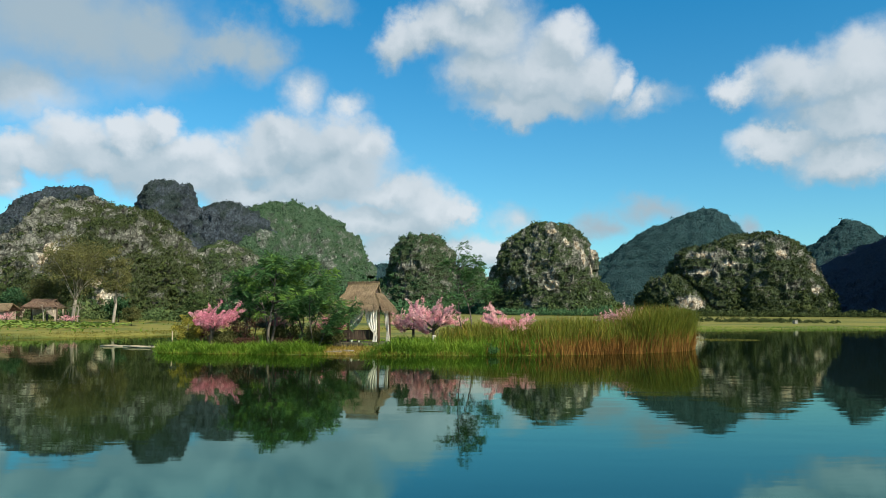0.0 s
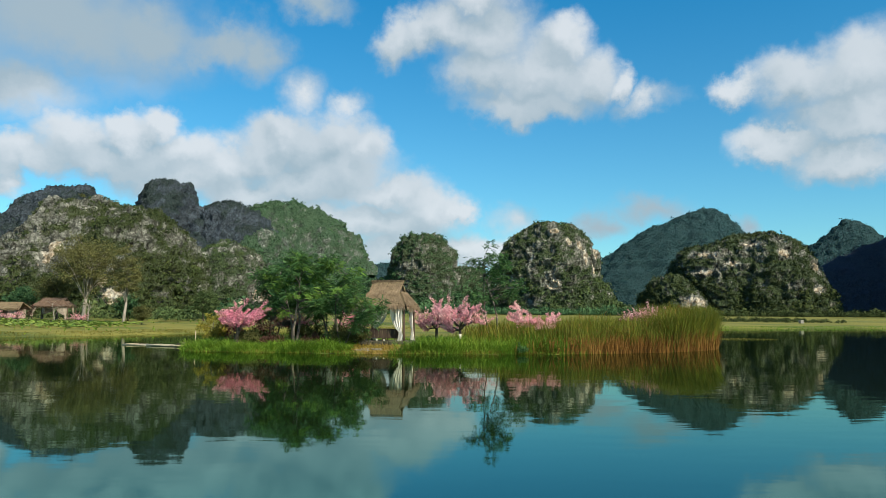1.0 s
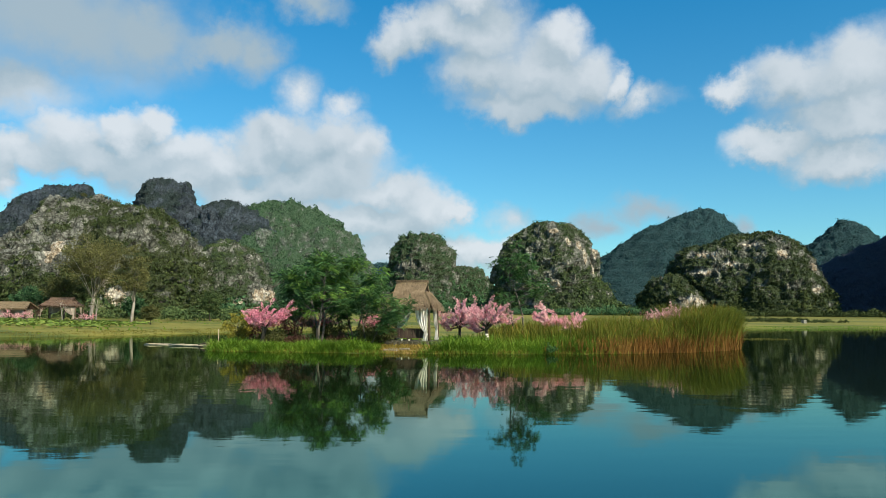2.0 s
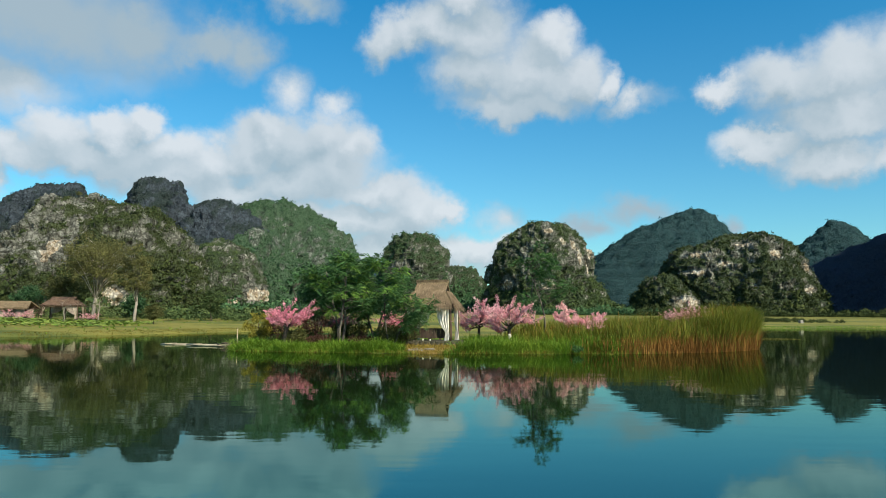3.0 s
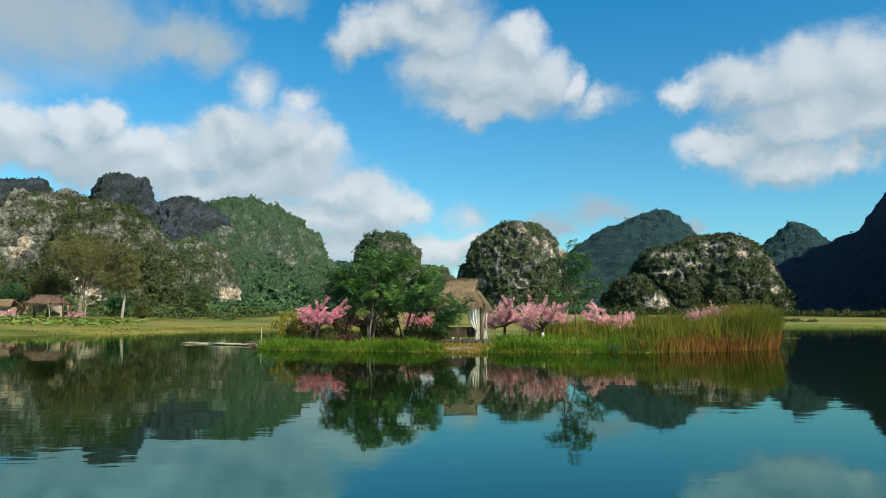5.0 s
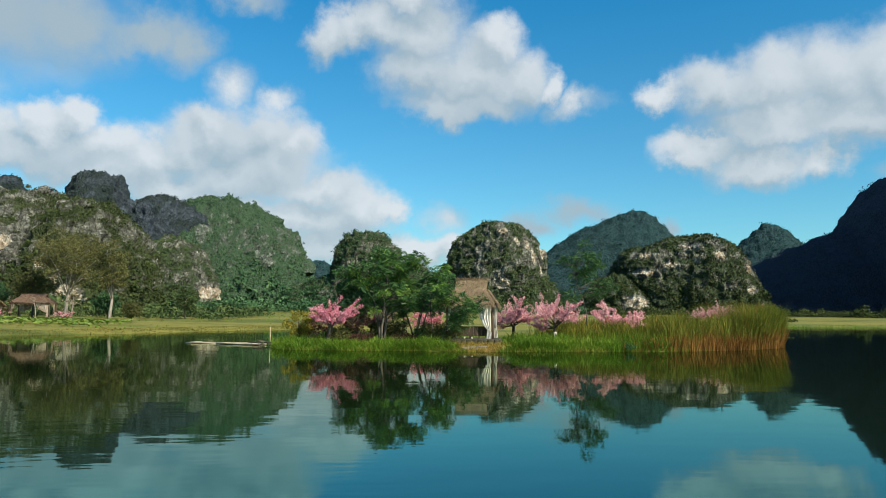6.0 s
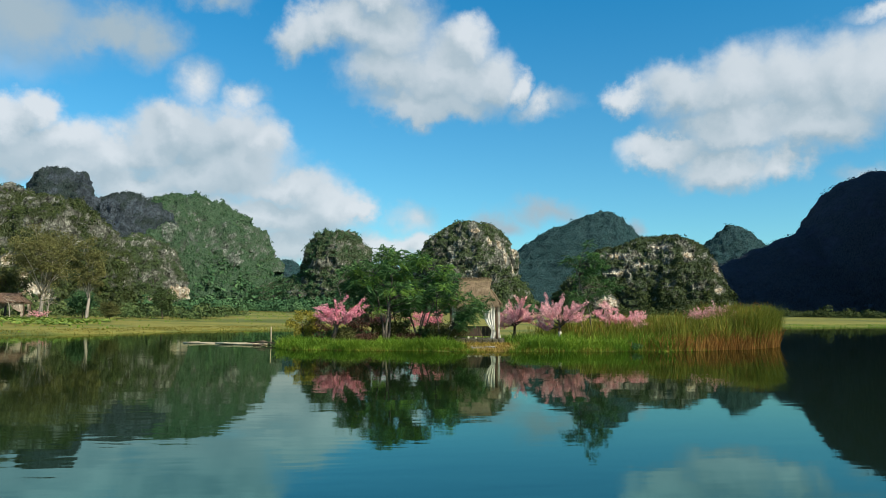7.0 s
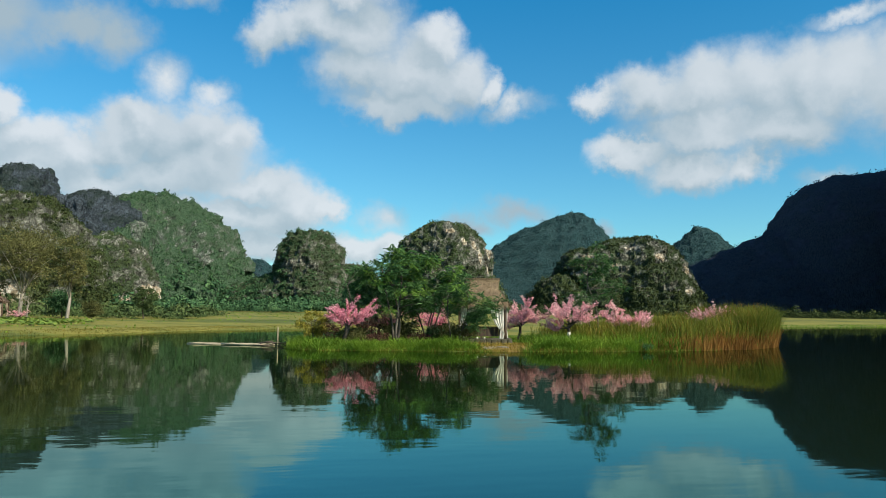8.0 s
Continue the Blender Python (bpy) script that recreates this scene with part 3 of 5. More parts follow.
def dome(lobe, step, rough, cell, ledge, seed):
    """One lobe as a shell with even mesh on its steep sides, broken by bulges, gullies and ledges. Returns corners, quads, a drift value."""
    lx, ly, rx, ry, h, a, b = lobe[:7]
    left = lobe[7] if len(lobe) > 7 else 1.0     # how much farther the -x side reaches
    t = np.linspace(0, 1, 400)
    rho = 1 - t ** 1.5
    z = h * np.clip(1 - rho ** a, 0, 1) ** b
    arc = np.concatenate([[0], np.cumsum(np.hypot(np.diff(rho) * (rx + ry) / 2, np.diff(z)))])
    k = max(10, int(arc[-1] / step))
    at = np.linspace(0, arc[-1], k)
    rho, z = np.interp(at, arc, rho), np.interp(at, arc, z)
    rho, z = np.concatenate([[1.0], rho[:-1]]), np.concatenate([[-5.0], z[:-1]])
    m = max(16, int(np.pi * (rx * (1 + left) / 2 + ry) / step))
    th = np.linspace(0, 2 * np.pi, m, endpoint=False)
    reach = np.where(np.cos(th) < 0, rx * left, rx)
    x = lx + rho[:, None] * (reach * np.cos(th))[None]
    y = ly + ry * rho[:, None] * np.sin(th)[None]
    zz = np.repeat(z[:, None], m, axis=1)
    p = np.stack([x, y, zz], axis=2)
    du = np.roll(p, -1, axis=1) - np.roll(p, 1, axis=1)
    dv = np.gradient(p, axis=0)
    n = np.cross(du, dv)
    n /= np.maximum(np.linalg.norm(n, axis=2, keepdims=True), 1e-6)
    flat = p.reshape(-1, 3)
    big = np.empty(len(flat))
    mid = np.empty(len(flat))
    for i, q in enumerate(flat):
        big[i] = noise.fractal((q[0] / cell + seed, q[1] / cell, q[2] / cell * 0.8), 0.9, 2.0, 4)
        mid[i] = noise.ridged_multi_fractal((q[0] * 3.2 / cell, q[1] * 3.2 / cell + seed, q[2] * 3.8 / cell), 0.8, 2.1, 5, 0.9, 1.6)
    saw = np.mod(flat[:, 2] / ledge + 0.35 * big + 0.12 * mid, 1.0)
    push = rough * (1.2 * big + 0.75 * (mid - 1.15)) + 0.24 * ledge * (saw ** 2 - 0.4)
    push *= np.clip(flat[:, 2] / (0.12 * h), 0.25, 1)
    pts = flat + n.reshape(-1, 3) * push[:, None]
    i = np.arange(k - 1)[:, None] * m
    c = np.arange(m)[None]
    c2 = (c + 1) % m
    f = np.stack([i + c, i + c2, i + m + c2, i + m + c], axis=2).reshape(-1, 4)
    crown = len(pts)
    pts = np.concatenate([pts, pts[(k - 1) * m:].mean(axis=0, keepdims=True)])
    ring = (k - 1) * m + np.arange(m)
    cap = np.column_stack([ring, np.roll(ring, -1), np.full(m, crown), np.full(m, crown)])
    return pts, f, cap[:, :3], np.append(big, 0.0)


def hill(label, lobes, step, rock, scrub, rough=2.5, cell=18.0, shrubs=3000, size=1.6, leaf_n=22, ledge=5.0, bare=0.0, seed=1.0, foot=0.0, cliffs=(), crags=40, open_rock=()):
    """One limestone hill: rounded lobes (x, y, half width, half depth, height, two shape powers) with scrub growing on it."""
    h = thing("hill", pose(0, 0, 0), label, "hill", "karst hills round the lake")
    sv, sf = [], []
    rnd = np.random.default_rng(int(seed * 10))

    def gather(p, f, cap, big):
        sf.append(np.concatenate([f[:, [0, 1, 2]], f[:, [0, 2, 3]], cap]) + sum(len(v) for v in sv))
        sv.append(p)

    for n, lobe in enumerate(lobes):
        lx, ly, rx, ry, hh, a, b = lobe[:7]
        trim = (lx, ly, rx - 0.3 * rough - 0.6 * size, ry - 0.6 * size, hh - 0.4 * rough - 0.9 * size, a, b) + tuple(lobe[7:])
        gather(*dome(trim, step, rough, cell, ledge, seed + 3.7 * n))
    # crags standing out of the slopes
    skin = np.concatenate(sv)
    tall = max(l[4] for l in lobes)
    seen = np.flatnonzero((skin[:, 2] > 0.12 * tall) & (skin[:, 1] < lobes[0][1] + 0.3 * lobes[0][3]))
    for n in range(crags):
        q = skin[rnd.choice(seen)]
        r = cell * rnd.uniform(0.12, 0.34)
        hh = r * rnd.uniform(1.0, 2.0)
        p, f, cap, big = dome((q[0], q[1] + 0.45 * r, r, r * rnd.uniform(0.7, 1.2), hh, 3.0, 0.5), step * 1.25, rough * 0.35, cell * 0.5, ledge * 0.7, seed + n)
        p[:, 2] += q[2] - 0.75 * hh
        gather(p, f, cap, big)
    pts, f = np.concatenate(sv), np.concatenate(sf)
    # where soil holds: drifts of growth, thicker low down, none on the cliffs
    patch = 0.32 * cell
    drift_v = np.array([0.45 * noise.noise((x / cell + seed, y / cell * 0.5, z / cell * 1.1)) +
                        0.8 * noise.fractal((x / patch, y / patch * 0.6 + seed, z / patch * 0.9), 0.5, 2.2, 4) for x, y, z in pts])
    low_v = np.clip(1 - pts[:, 2] / (0.5 * tall), 0, 1)
    growth = 0.56 + 1.1 * drift_v - bare + 0.7 * low_v
    for cx, cz, ax, az, k in open_rock:
        growth -= k * np.exp(-((pts[:, 0] - cx) / ax) ** 2 - ((pts[:, 2] - cz) / az) ** 2)
    cliff = np.zeros(len(pts))
    for cx, cz, ax, az in cliffs:
        ax, az = 1.25 * ax, 1.25 * az
        cliff = np.maximum(cliff, np.exp(-((pts[:, 0] - cx) / ax) ** 2 - ((pts[:, 2] - cz) / az) ** 2))
    ob = put_mesh("rock", pts, f, rock, h, smooth=step > 1.7)
    for title, values in (("growth", growth), ("cliff", cliff)):
        at = ob.data.attributes.new(title, "FLOAT", "POINT")
        at.data.foreach_set("value", values.astype(np.float32))
    q = pts[f]
    nrm = np.cross(q[:, 1] - q[:, 0], q[:, 2] - q[:, 0])
    area = np.linalg.norm(nrm, axis=1)
    up = nrm[:, 2] / np.maximum(area, 1e-6)
    c = q.mean(axis=1)
    low = low_v[f[:, 0]]
    thrive = growth[f[:, 0]] + 0.35 * up - 0.40 - 3.0 * cliff[f[:, 0]]
    near_side = (c[:, 2] > 0.5) * (np.clip(1 - (c[:, 1] - lobes[0][1]) / (0.45 * lobes[0][3]), 0.0, 1) + 0.03)
    w = area * np.clip(thrive, 0.015, 0.5) * near_side
    deep = area * np.clip(thrive - 0.25, 0.0, 0.5) * near_side + 1e-9
    trees = shrubs // 8      # taller growth where soil is deep
    pick = np.concatenate([rnd.choice(len(c), shrubs - trees, p=w / w.sum()), rnd.choice(len(c), trees, p=deep / deep.sum())])
    pos = c[pick] + rnd.normal(size=(shrubs, 3)) * min(step, size) * 0.25
    scale = size * np.clip(rnd.lognormal(-0.15, 0.45, shrubs), 0.35, 1.9) * (1 + foot * low[pick])
    scale[shrubs - trees:] *= 1.5
    pos[:, 2] += 0.12 * scale
    groups = []
    for k in range(4):
        sel = np.arange(shrubs) % 4 == k
        tv, tf = clump_template(leaf_n, rnd, 0.32)
        n = sel.sum()
        ang = rnd.uniform(0, 6.28, n)
        mats = frames_along(np.stack([np.cos(ang), np.sin(ang), np.zeros(n)], axis=1), rnd, roll=np.zeros(n))
        groups.append(scatter(tv, tf, mats, pos[sel], scale[sel]))
    v, fc = joined(groups)
    sc = put_mesh("scrub", v, fc, scrub, h)
    sc["kind"] = "stuff"
    return h


ROCK_NEAR = rock_material("limestone", (0.46, 0.47, 0.42), (0.215, 0.225, 0.195), (0.040, 0.040, 0.034), (0.046, 0.062, 0.024), 0.46, 1.1)
ROCK_MID = rock_material("limestone_green", (0.46, 0.47, 0.42), (0.225, 0.235, 0.205), (0.034, 0.038, 0.030), (0.040, 0.062, 0.028), 0.28, 0.95)
# dark blue-grey stands in for cloud shadow on the rock
ROCK_CLOUD_SHADOW = rock_material("cloud_shadow_limestone", (0.100, 0.128, 0.160), (0.056, 0.074, 0.094), (0.020, 0.028, 0.036), (0.026, 0.042, 0.042), 0.50, 0.6, even=0.45)
# low navy tones paint shade into the rock itself
ROCK_SHADE = rock_material("shade_tinted_limestone", (0.078, 0.086, 0.130), (0.062, 0.070, 0.108), (0.048, 0.056, 0.088), (0.046, 0.058, 0.086), 0.6, 0.6, even=0.8)
ROCK_GREEN = rock_material("scrubby_limestone", (0.38, 0.42, 0.38), (0.16, 0.195, 0.17), (0.034, 0.05, 0.042), (0.040, 0.084, 0.044), 0.24, 0.62)
# haze over far rock is painted as a blue tint
ROCK_HAZE = rock_material("haze_tinted_limestone", (0.056, 0.092, 0.114), (0.032, 0.060, 0.078), (0.016, 0.036, 0.050), (0.018, 0.054, 0.062), 0.25, 0.4, even=0.7)

hill("low grey limestone hill with patchy scrub behind the far bank",
     [(-119, 245, 36, 50, 43.5, 2.2, 0.8), (-101, 238, 20.5, 38, 37, 3.0, 0.5), (-138, 235, 28, 44, 21, 2.4, 0.8)],
     0.86, ROCK_NEAR, MAT_SCRUB, 2.4, 13, 14000, 0.82, 13, 3.0, 0.0, seed=1.3, foot=0.8, crags=60,
     open_rock=[(-128, 30, 20, 12, 0.35), (-112, 40, 10, 6, 0.3), (-96, 24, 12, 10, -0.25), (-112, 36, 7, 4, -0.4), (-105, 14, 16, 6, -0.2)],
     cliffs=[(-94, 7, 2.2, 2.6), (-114.5, 21, 1.8, 3.2), (-101, 16, 1.2, 1.4), (-97, 12, 1.0, 1.3)])
hill("low scrubby limestone ridge ending in a pale cliff",
     [(-117, 385, 26, 45, 42, 3.0, 0.5), (-138, 330, 34, 60, 31, 2.5, 0.6)],
     1.0, ROCK_MID, MAT_SCRUB_MID, 2.6, 16, 9000, 0.95, 13, 4.0, 0.0, seed=2.1, foot=0.7, cliffs=[(-88, 9, 1.9, 5.0), (-94, 13, 1.9, 3.0), (-101, 9, 1.4, 1.8), (-128, 22, 2.2, 2.0)])
# this hill and the crags carry cloud shadow in their base colours
hill("limestone hill coloured for cloud shadow behind the grey one",
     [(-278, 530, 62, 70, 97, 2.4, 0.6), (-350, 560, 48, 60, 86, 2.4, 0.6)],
     2.2, ROCK_CLOUD_SHADOW, MAT_SCRUB_CLOUD_SHADOW, 5, 34, 5000, 1.5, 8, 8, 0.1, seed=3.2, crags=30)
hill("twin limestone crags with sheer faces, coloured for cloud shadow",
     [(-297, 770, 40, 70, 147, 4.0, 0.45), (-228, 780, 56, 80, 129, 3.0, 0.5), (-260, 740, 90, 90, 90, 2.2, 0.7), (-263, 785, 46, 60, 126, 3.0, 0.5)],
     3.1, ROCK_CLOUD_SHADOW, MAT_SCRUB_CLOUD_SHADOW, 6, 40, 5000, 2.0, 8, 11, 0.2, seed=4.4, crags=34)
hill("large rounded limestone hill covered in green scrub",
     [(-200, 930, 127, 130, 152, 2.6, 0.8), (-205, 860, 90, 110, 95, 2.4, 0.7), (-166, 655, 56, 48, 83, 2.0, 0.8), (-128, 690, 40, 60, 60, 1.9, 0.9)],
     3.0, ROCK_GREEN, MAT_SCRUB_FRESH, 8.5, 44, 11000, 2.2, 10, 11, 0.0, seed=5.5, foot=1.0, crags=70)
hill("steep domed limestone hill with wooded foot",
     [(-20, 615, 33, 36, 76, 3.2, 0.5), (-25, 640, 78, 62, 40, 2.6, 0.6), (15, 640, 42, 45, 50, 2.5, 0.6)],
     1.6, ROCK_MID, MAT_SCRUB_FRESH, 3.8, 22, 10000, 1.45, 10, 5.5, 0.05, seed=6.1, foot=0.8, crags=40)
hill("broad domed limestone hill with pale cliff patches",
     [(64, 450, 36, 42, 62, 3.2, 0.5), (72, 448, 46, 46, 20, 2.0, 0.7), (84, 446, 28, 40, 30, 1.6, 0.9)],
     1.05, ROCK_MID, MAT_SCRUB_MID, 3.2, 18, 11000, 1.05, 12, 4.0, 0.08, seed=7.7, foot=0.8,
     cliffs=[(61, 21, 3.2, 2.4), (40.5, 21.5, 2.4, 2.4), (82, 38, 1.7, 4.2), (87, 31, 1.4, 3.6), (79, 45, 1.5, 3.0), (64, 53, 2.2, 1.5), (72, 47, 1.7, 2.0), (90, 41, 1.3, 3.0)])
# far hills get their haze from tinted materials
hill("distant wooded mountain tinted blue-green for haze",
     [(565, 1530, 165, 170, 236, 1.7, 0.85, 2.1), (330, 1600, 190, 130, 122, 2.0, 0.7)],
     6.5, ROCK_HAZE, MAT_SCRUB_HAZE, 7.5, 90, 9000, 2.6, 7, 20, -0.6, seed=8.2, crags=5)
hill("long limestone hill with ledges, trees and an ochre cliff",
     [(200, 470, 47, 56, 58, 3.0, 0.5), (168, 465, 26, 40, 51, 3.5, 0.5), (138, 440, 26, 30, 28, 2.5, 0.6)],
     1.15, ROCK_MID, MAT_SCRUB, 3.5, 18, 12000, 1.05, 12, 4.4, 0.05, seed=9.6, foot=0.8,
     cliffs=[(236, 27, 4.2, 6.5), (143, 11, 6.0, 3.0), (222, 33, 2.6, 2.4), (161, 41, 4.5, 1.4), (157, 30, 3.5, 1.2), (201, 41, 3, 2.2), (238, 10, 2.4, 3), (219, 19, 3, 1.4), (186, 47, 3.5, 1.2), (172, 35, 3, 1.2)])
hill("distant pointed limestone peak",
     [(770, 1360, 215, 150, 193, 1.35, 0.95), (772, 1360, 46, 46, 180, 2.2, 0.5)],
     5, ROCK_HAZE, MAT_SCRUB_HAZE, 5, 70, 6000, 2.6, 7, 16, -0.5, seed=10.4, crags=8)
# its shaded face is darkened in the materials too
hill("great limestone mountain coloured dark for its shaded side to the lake",
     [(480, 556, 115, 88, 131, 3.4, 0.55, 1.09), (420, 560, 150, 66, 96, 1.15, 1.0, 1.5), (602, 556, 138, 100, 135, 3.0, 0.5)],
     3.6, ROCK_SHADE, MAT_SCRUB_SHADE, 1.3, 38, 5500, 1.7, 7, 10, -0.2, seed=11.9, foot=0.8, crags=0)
# added out of view, only to block sun from the great mountain
hill("unseen tall mountain added to cast shade on its neighbour",
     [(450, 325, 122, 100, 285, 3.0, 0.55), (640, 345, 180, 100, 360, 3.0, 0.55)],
     7.0, ROCK_CLOUD_SHADOW, MAT_SCRUB_CLOUD_SHADOW, 5, 60, 900, 4.0, 8, 16, 0.0, seed=13.3, crags=0)
hill("tiny far hill tinted blue for haze in the gap between two hills",
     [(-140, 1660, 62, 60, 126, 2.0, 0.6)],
     9, ROCK_HAZE, MAT_SCRUB_HAZE, 5, 60, 1500, 3.6, 8, 20, -0.2, seed=12.4)

# ---- grass and reeds ----


def blade_template(bend=0.35, seg=3):
    """A blade one unit high: a thin bent strip that ends in a point."""
    v, f = [], []
    for k in range(seg):
        h = k / seg
        w = 1.0 - 0.55 * h * h
        v += [(-0.5 * w, bend * h * h, h), (0.5 * w, bend * h * h, h)]
    v.append((0, bend, 1.0 - 0.12 * abs(bend)))
    for k in range(seg - 1):
        a = 2 * k
        f += [(a, a + 1, a + 3), (a, a + 3, a + 2)]
    a = 2 * (seg - 1)
    f.append((a, a + 1, a + 2))
    return np.array(v, float), np.array(f)


def blades(pos, height, width, lean, rnd, bend=(0.15, 0.6), seg=3):
    """Blades at pos: each with its own height, width, lean and way of bending."""
    n = len(pos)
    groups = []
    kinds = 5
    for k in range(kinds):
        sel = np.arange(n) % kinds == k
        m = sel.sum()
        if not m:
            continue
        tv, tf = blade_template(bend[0] + (bend[1] - bend[0]) * k / (kinds - 1), seg)
        a = rnd.uniform(0, 2 * np.pi, m)
        tilt = rnd.normal(0, lean, m)
        tilt2 = rnd.normal(0, lean, m)
        x = np.stack([np.cos(a), np.sin(a), np.zeros(m)], axis=1) * width[sel][:, None]
        y = np.stack([-np.sin(a), np.cos(a), np.zeros(m)], axis=1) * height[sel][:, None]
        z = np.stack([tilt, tilt2, np.ones(m)], axis=1) * height[sel][:, None]
        mats = np.stack([x, y, z], axis=2)
        groups.append(scatter(tv, tf, mats, pos[sel], np.ones(m)))
    return joined(groups)


def spots(n, x0, x1, y0, y1, rnd, outline, lo=-0.1, hi=1e9):
    """Random places whose distance inside the outline lies between lo and hi."""
    got = []
    while sum(len(g) for g in got) < n:
        p = rnd.uniform((x0, y0), (x1, y1), (n * 2, 2))
        d = inside_distance(p[:, 0], p[:, 1], outline)
        got.append(p[(d > lo) & (d < hi)])
    return np.concatenate(got)[:n]


def on_ground(p, sink=0.03):
    return np.column_stack([p, np.maximum(land_height(p[:, 0], p[:, 1]), -0.15) - sink])


def off_path(p):
    """True away from the trodden landing before the pavilion and from its floor."""
    path = (p[:, 0] > -7.5) & (p[:, 0] < -3.5) & (p[:, 1] > 45.5) & (p[:, 1] < 50.4) | (((p[:, 0] + 5.7) / 1.9) ** 2 + ((p[:, 1] - 45.6) / 1.7) ** 2 < 1)
    c, s = math.cos(radians(14)), math.sin(radians(14))
    lx, ly = (p[:, 0] + 5.62) * c - (p[:, 1] - 51.75) * s, (p[:, 0] + 5.62) * s + (p[:, 1] - 51.75) * c
    floor_area = (np.abs(lx) < 2.2) & (np.abs(ly) < 1.75)
    return ~(path | floor_area)


def stuff(name, arrays, mat, label, category, group=""):
    ob = put_mesh(name, *arrays, mat)
    return tagged(ob, label, category, group, "stuff")


def build_grass():
    rnd = np.random.default_rng(21)
    # lush fringe on the water's edge
    p = spots(34000, -20, 13, 43, 56, rnd, PENINSULA, 0.35, 3.2)
    p = p[off_path(p) & (p[:, 0] < 5.5 + rnd.exponential(1.0, len(p)))]
    tuft = 0.5 + 0.5 * wavy(p[:, 0] * 1.0, p[:, 1], 0.9)
    tuft = tuft * (0.6 + 0.4 * wavy(p[:, 0] + 3, p[:, 1] * 0.7, 2.3))
    h = (0.28 + 0.75 * np.clip(tuft, 0, 1) ** 1.5) * rnd.uniform(0.5, 1.25, len(p))
    stuff("shore_grass", blades(on_ground(p), h, rnd.uniform(0.014, 0.03, len(p)), 0.30, rnd, (0.3, 1.1)), MAT_GRASS,
          "lush green grass overhanging the water's edge", "grass")
    # meadow behind the fringe
    p = spots(20000, -20, 16, 45, 62, rnd, PENINSULA, 1.8)
    p = p[off_path(p)]
    h = rnd.uniform(0.16, 0.42, len(p)) * (0.8 + 0.5 * wavy(p[:, 0], p[:, 1], 0.6))
    stuff("meadow_grass", blades(on_ground(p), np.abs(h) + 0.08, rnd.uniform(0.02, 0.045, len(p)), 0.25, rnd, (0.2, 0.9), 2), MAT_GRASS,
          "short green grass on the grassy spit", "grass")
    # tall lush grass round the blossom trees
    roots = np.concatenate([spots(280, -3.4, 4.6, 44.3, 50.5, rnd, PENINSULA, 0.6), spots(130, 0.6, 8.0, 44.3, 47.6, rnd, PENINSULA, 0.7)])
    p = np.repeat(roots, 24, axis=0) + rnd.normal(0, 0.16, (24 * len(roots), 2))
    vigour = np.repeat(rnd.uniform(0.45, 1.05, len(roots)) + np.where(roots[:, 0] > 1.5, 0.3, 0.0), 24)
    keep = off_path(p)
    p, vigour = p[keep], vigour[keep]
    stuff("tall_grass", blades(on_ground(p), vigour * rnd.uniform(0.6, 1.1, len(p)), rnd.uniform(0.016, 0.034, len(p)), 0.14, rnd, (0.15, 0.8), 4), MAT_GRASS,
          "tall lush green grass in tufts round the blossom trees", "grass")
    # rounded tussocks hanging over the water's edge
    roots = spots(110, -19.4, 7.5, 43, 53, rnd, PENINSULA, 0.6, 1.9)
    roots = roots[off_path(roots)]
    p = np.repeat(roots, 80, axis=0) + rnd.normal(0, 0.15, (80 * len(roots), 2))
    vigour = np.repeat(rnd.uniform(0.45, 0.95, len(roots)), 80)
    stuff("tussocks", blades(on_ground(p), vigour * rnd.uniform(0.6, 1.1, len(p)), rnd.uniform(0.016, 0.032, len(p)), 0.42, rnd, (0.5, 1.3), 4), MAT_GRASS,
          "rounded green grass tussocks along the shore", "grass")
    # dry grass at the landing
    p = np.concatenate([rnd.normal((-5.6, 46.3), (1.7, 1.2), (5000, 2)), rnd.uniform((-7.6, 45), (-3.4, 50.3), (3500, 2))])
    p = p[(inside_distance(p[:, 0], p[:, 1], PENINSULA) > 0.5) & (p[:, 1] < 50.2)]
    keep = rnd.uniform(0, 1, len(p)) < np.where(off_path(p), 0.9, 0.3)
    p = p[keep]
    stuff("dry_grass", blades(on_ground(p), rnd.uniform(0.08, 0.3, len(p)), rnd.uniform(0.02, 0.04, len(p)), 0.3, rnd, (0.2, 0.9)), MAT_GRASS_DRY,
          "dry yellowish grass round the trodden landing", "grass")
    p = spots(7000, -20, 9, 43, 52, rnd, PENINSULA, 0.45, 1.0)
    stuff("dry_grass", blades(on_ground(p), rnd.uniform(0.1, 0.26, len(p)), rnd.uniform(0.02, 0.04, len(p)), 0.35, rnd, (0.3, 0.9)), MAT_GRASS_DRY,
          "dry yellow-brown grass along the waterline", "grass")
    # fringe of the far banks
    p = spots(15000, -130, -4, 48, 128, rnd, FAR_LAND, 0.4, 5.5)
    h = rnd.uniform(0.05, 0.13, len(p)) * (1.0 + 0.5 * wavy(p[:, 0], p[:, 1], 0.35))
    stuff("bank_grass", blades(on_ground(p), np.abs(h) + 0.05, rnd.uniform(0.03, 0.07, len(p)), 0.35, rnd, (0.2, 0.9)), MAT_BANK,
          "olive and ochre grass along the far bank", "grass")
    p = spots(7000, 30, 300, 120, 240, rnd, FAR_LAND, 0.4, 6.5)
    h = rnd.uniform(0.08, 0.26, len(p))
    stuff("bank_grass", blades(on_ground(p), h, rnd.uniform(0.08, 0.16, len(p)), 0.25, rnd, (0.2, 0.8)), MAT_GRASS,
          "green grass along the far bank", "grass")
    # rough tussocks over the meadow
    p = spots(4000, -75, 10, 75, 330, rnd, FAR_LAND, 3.0)
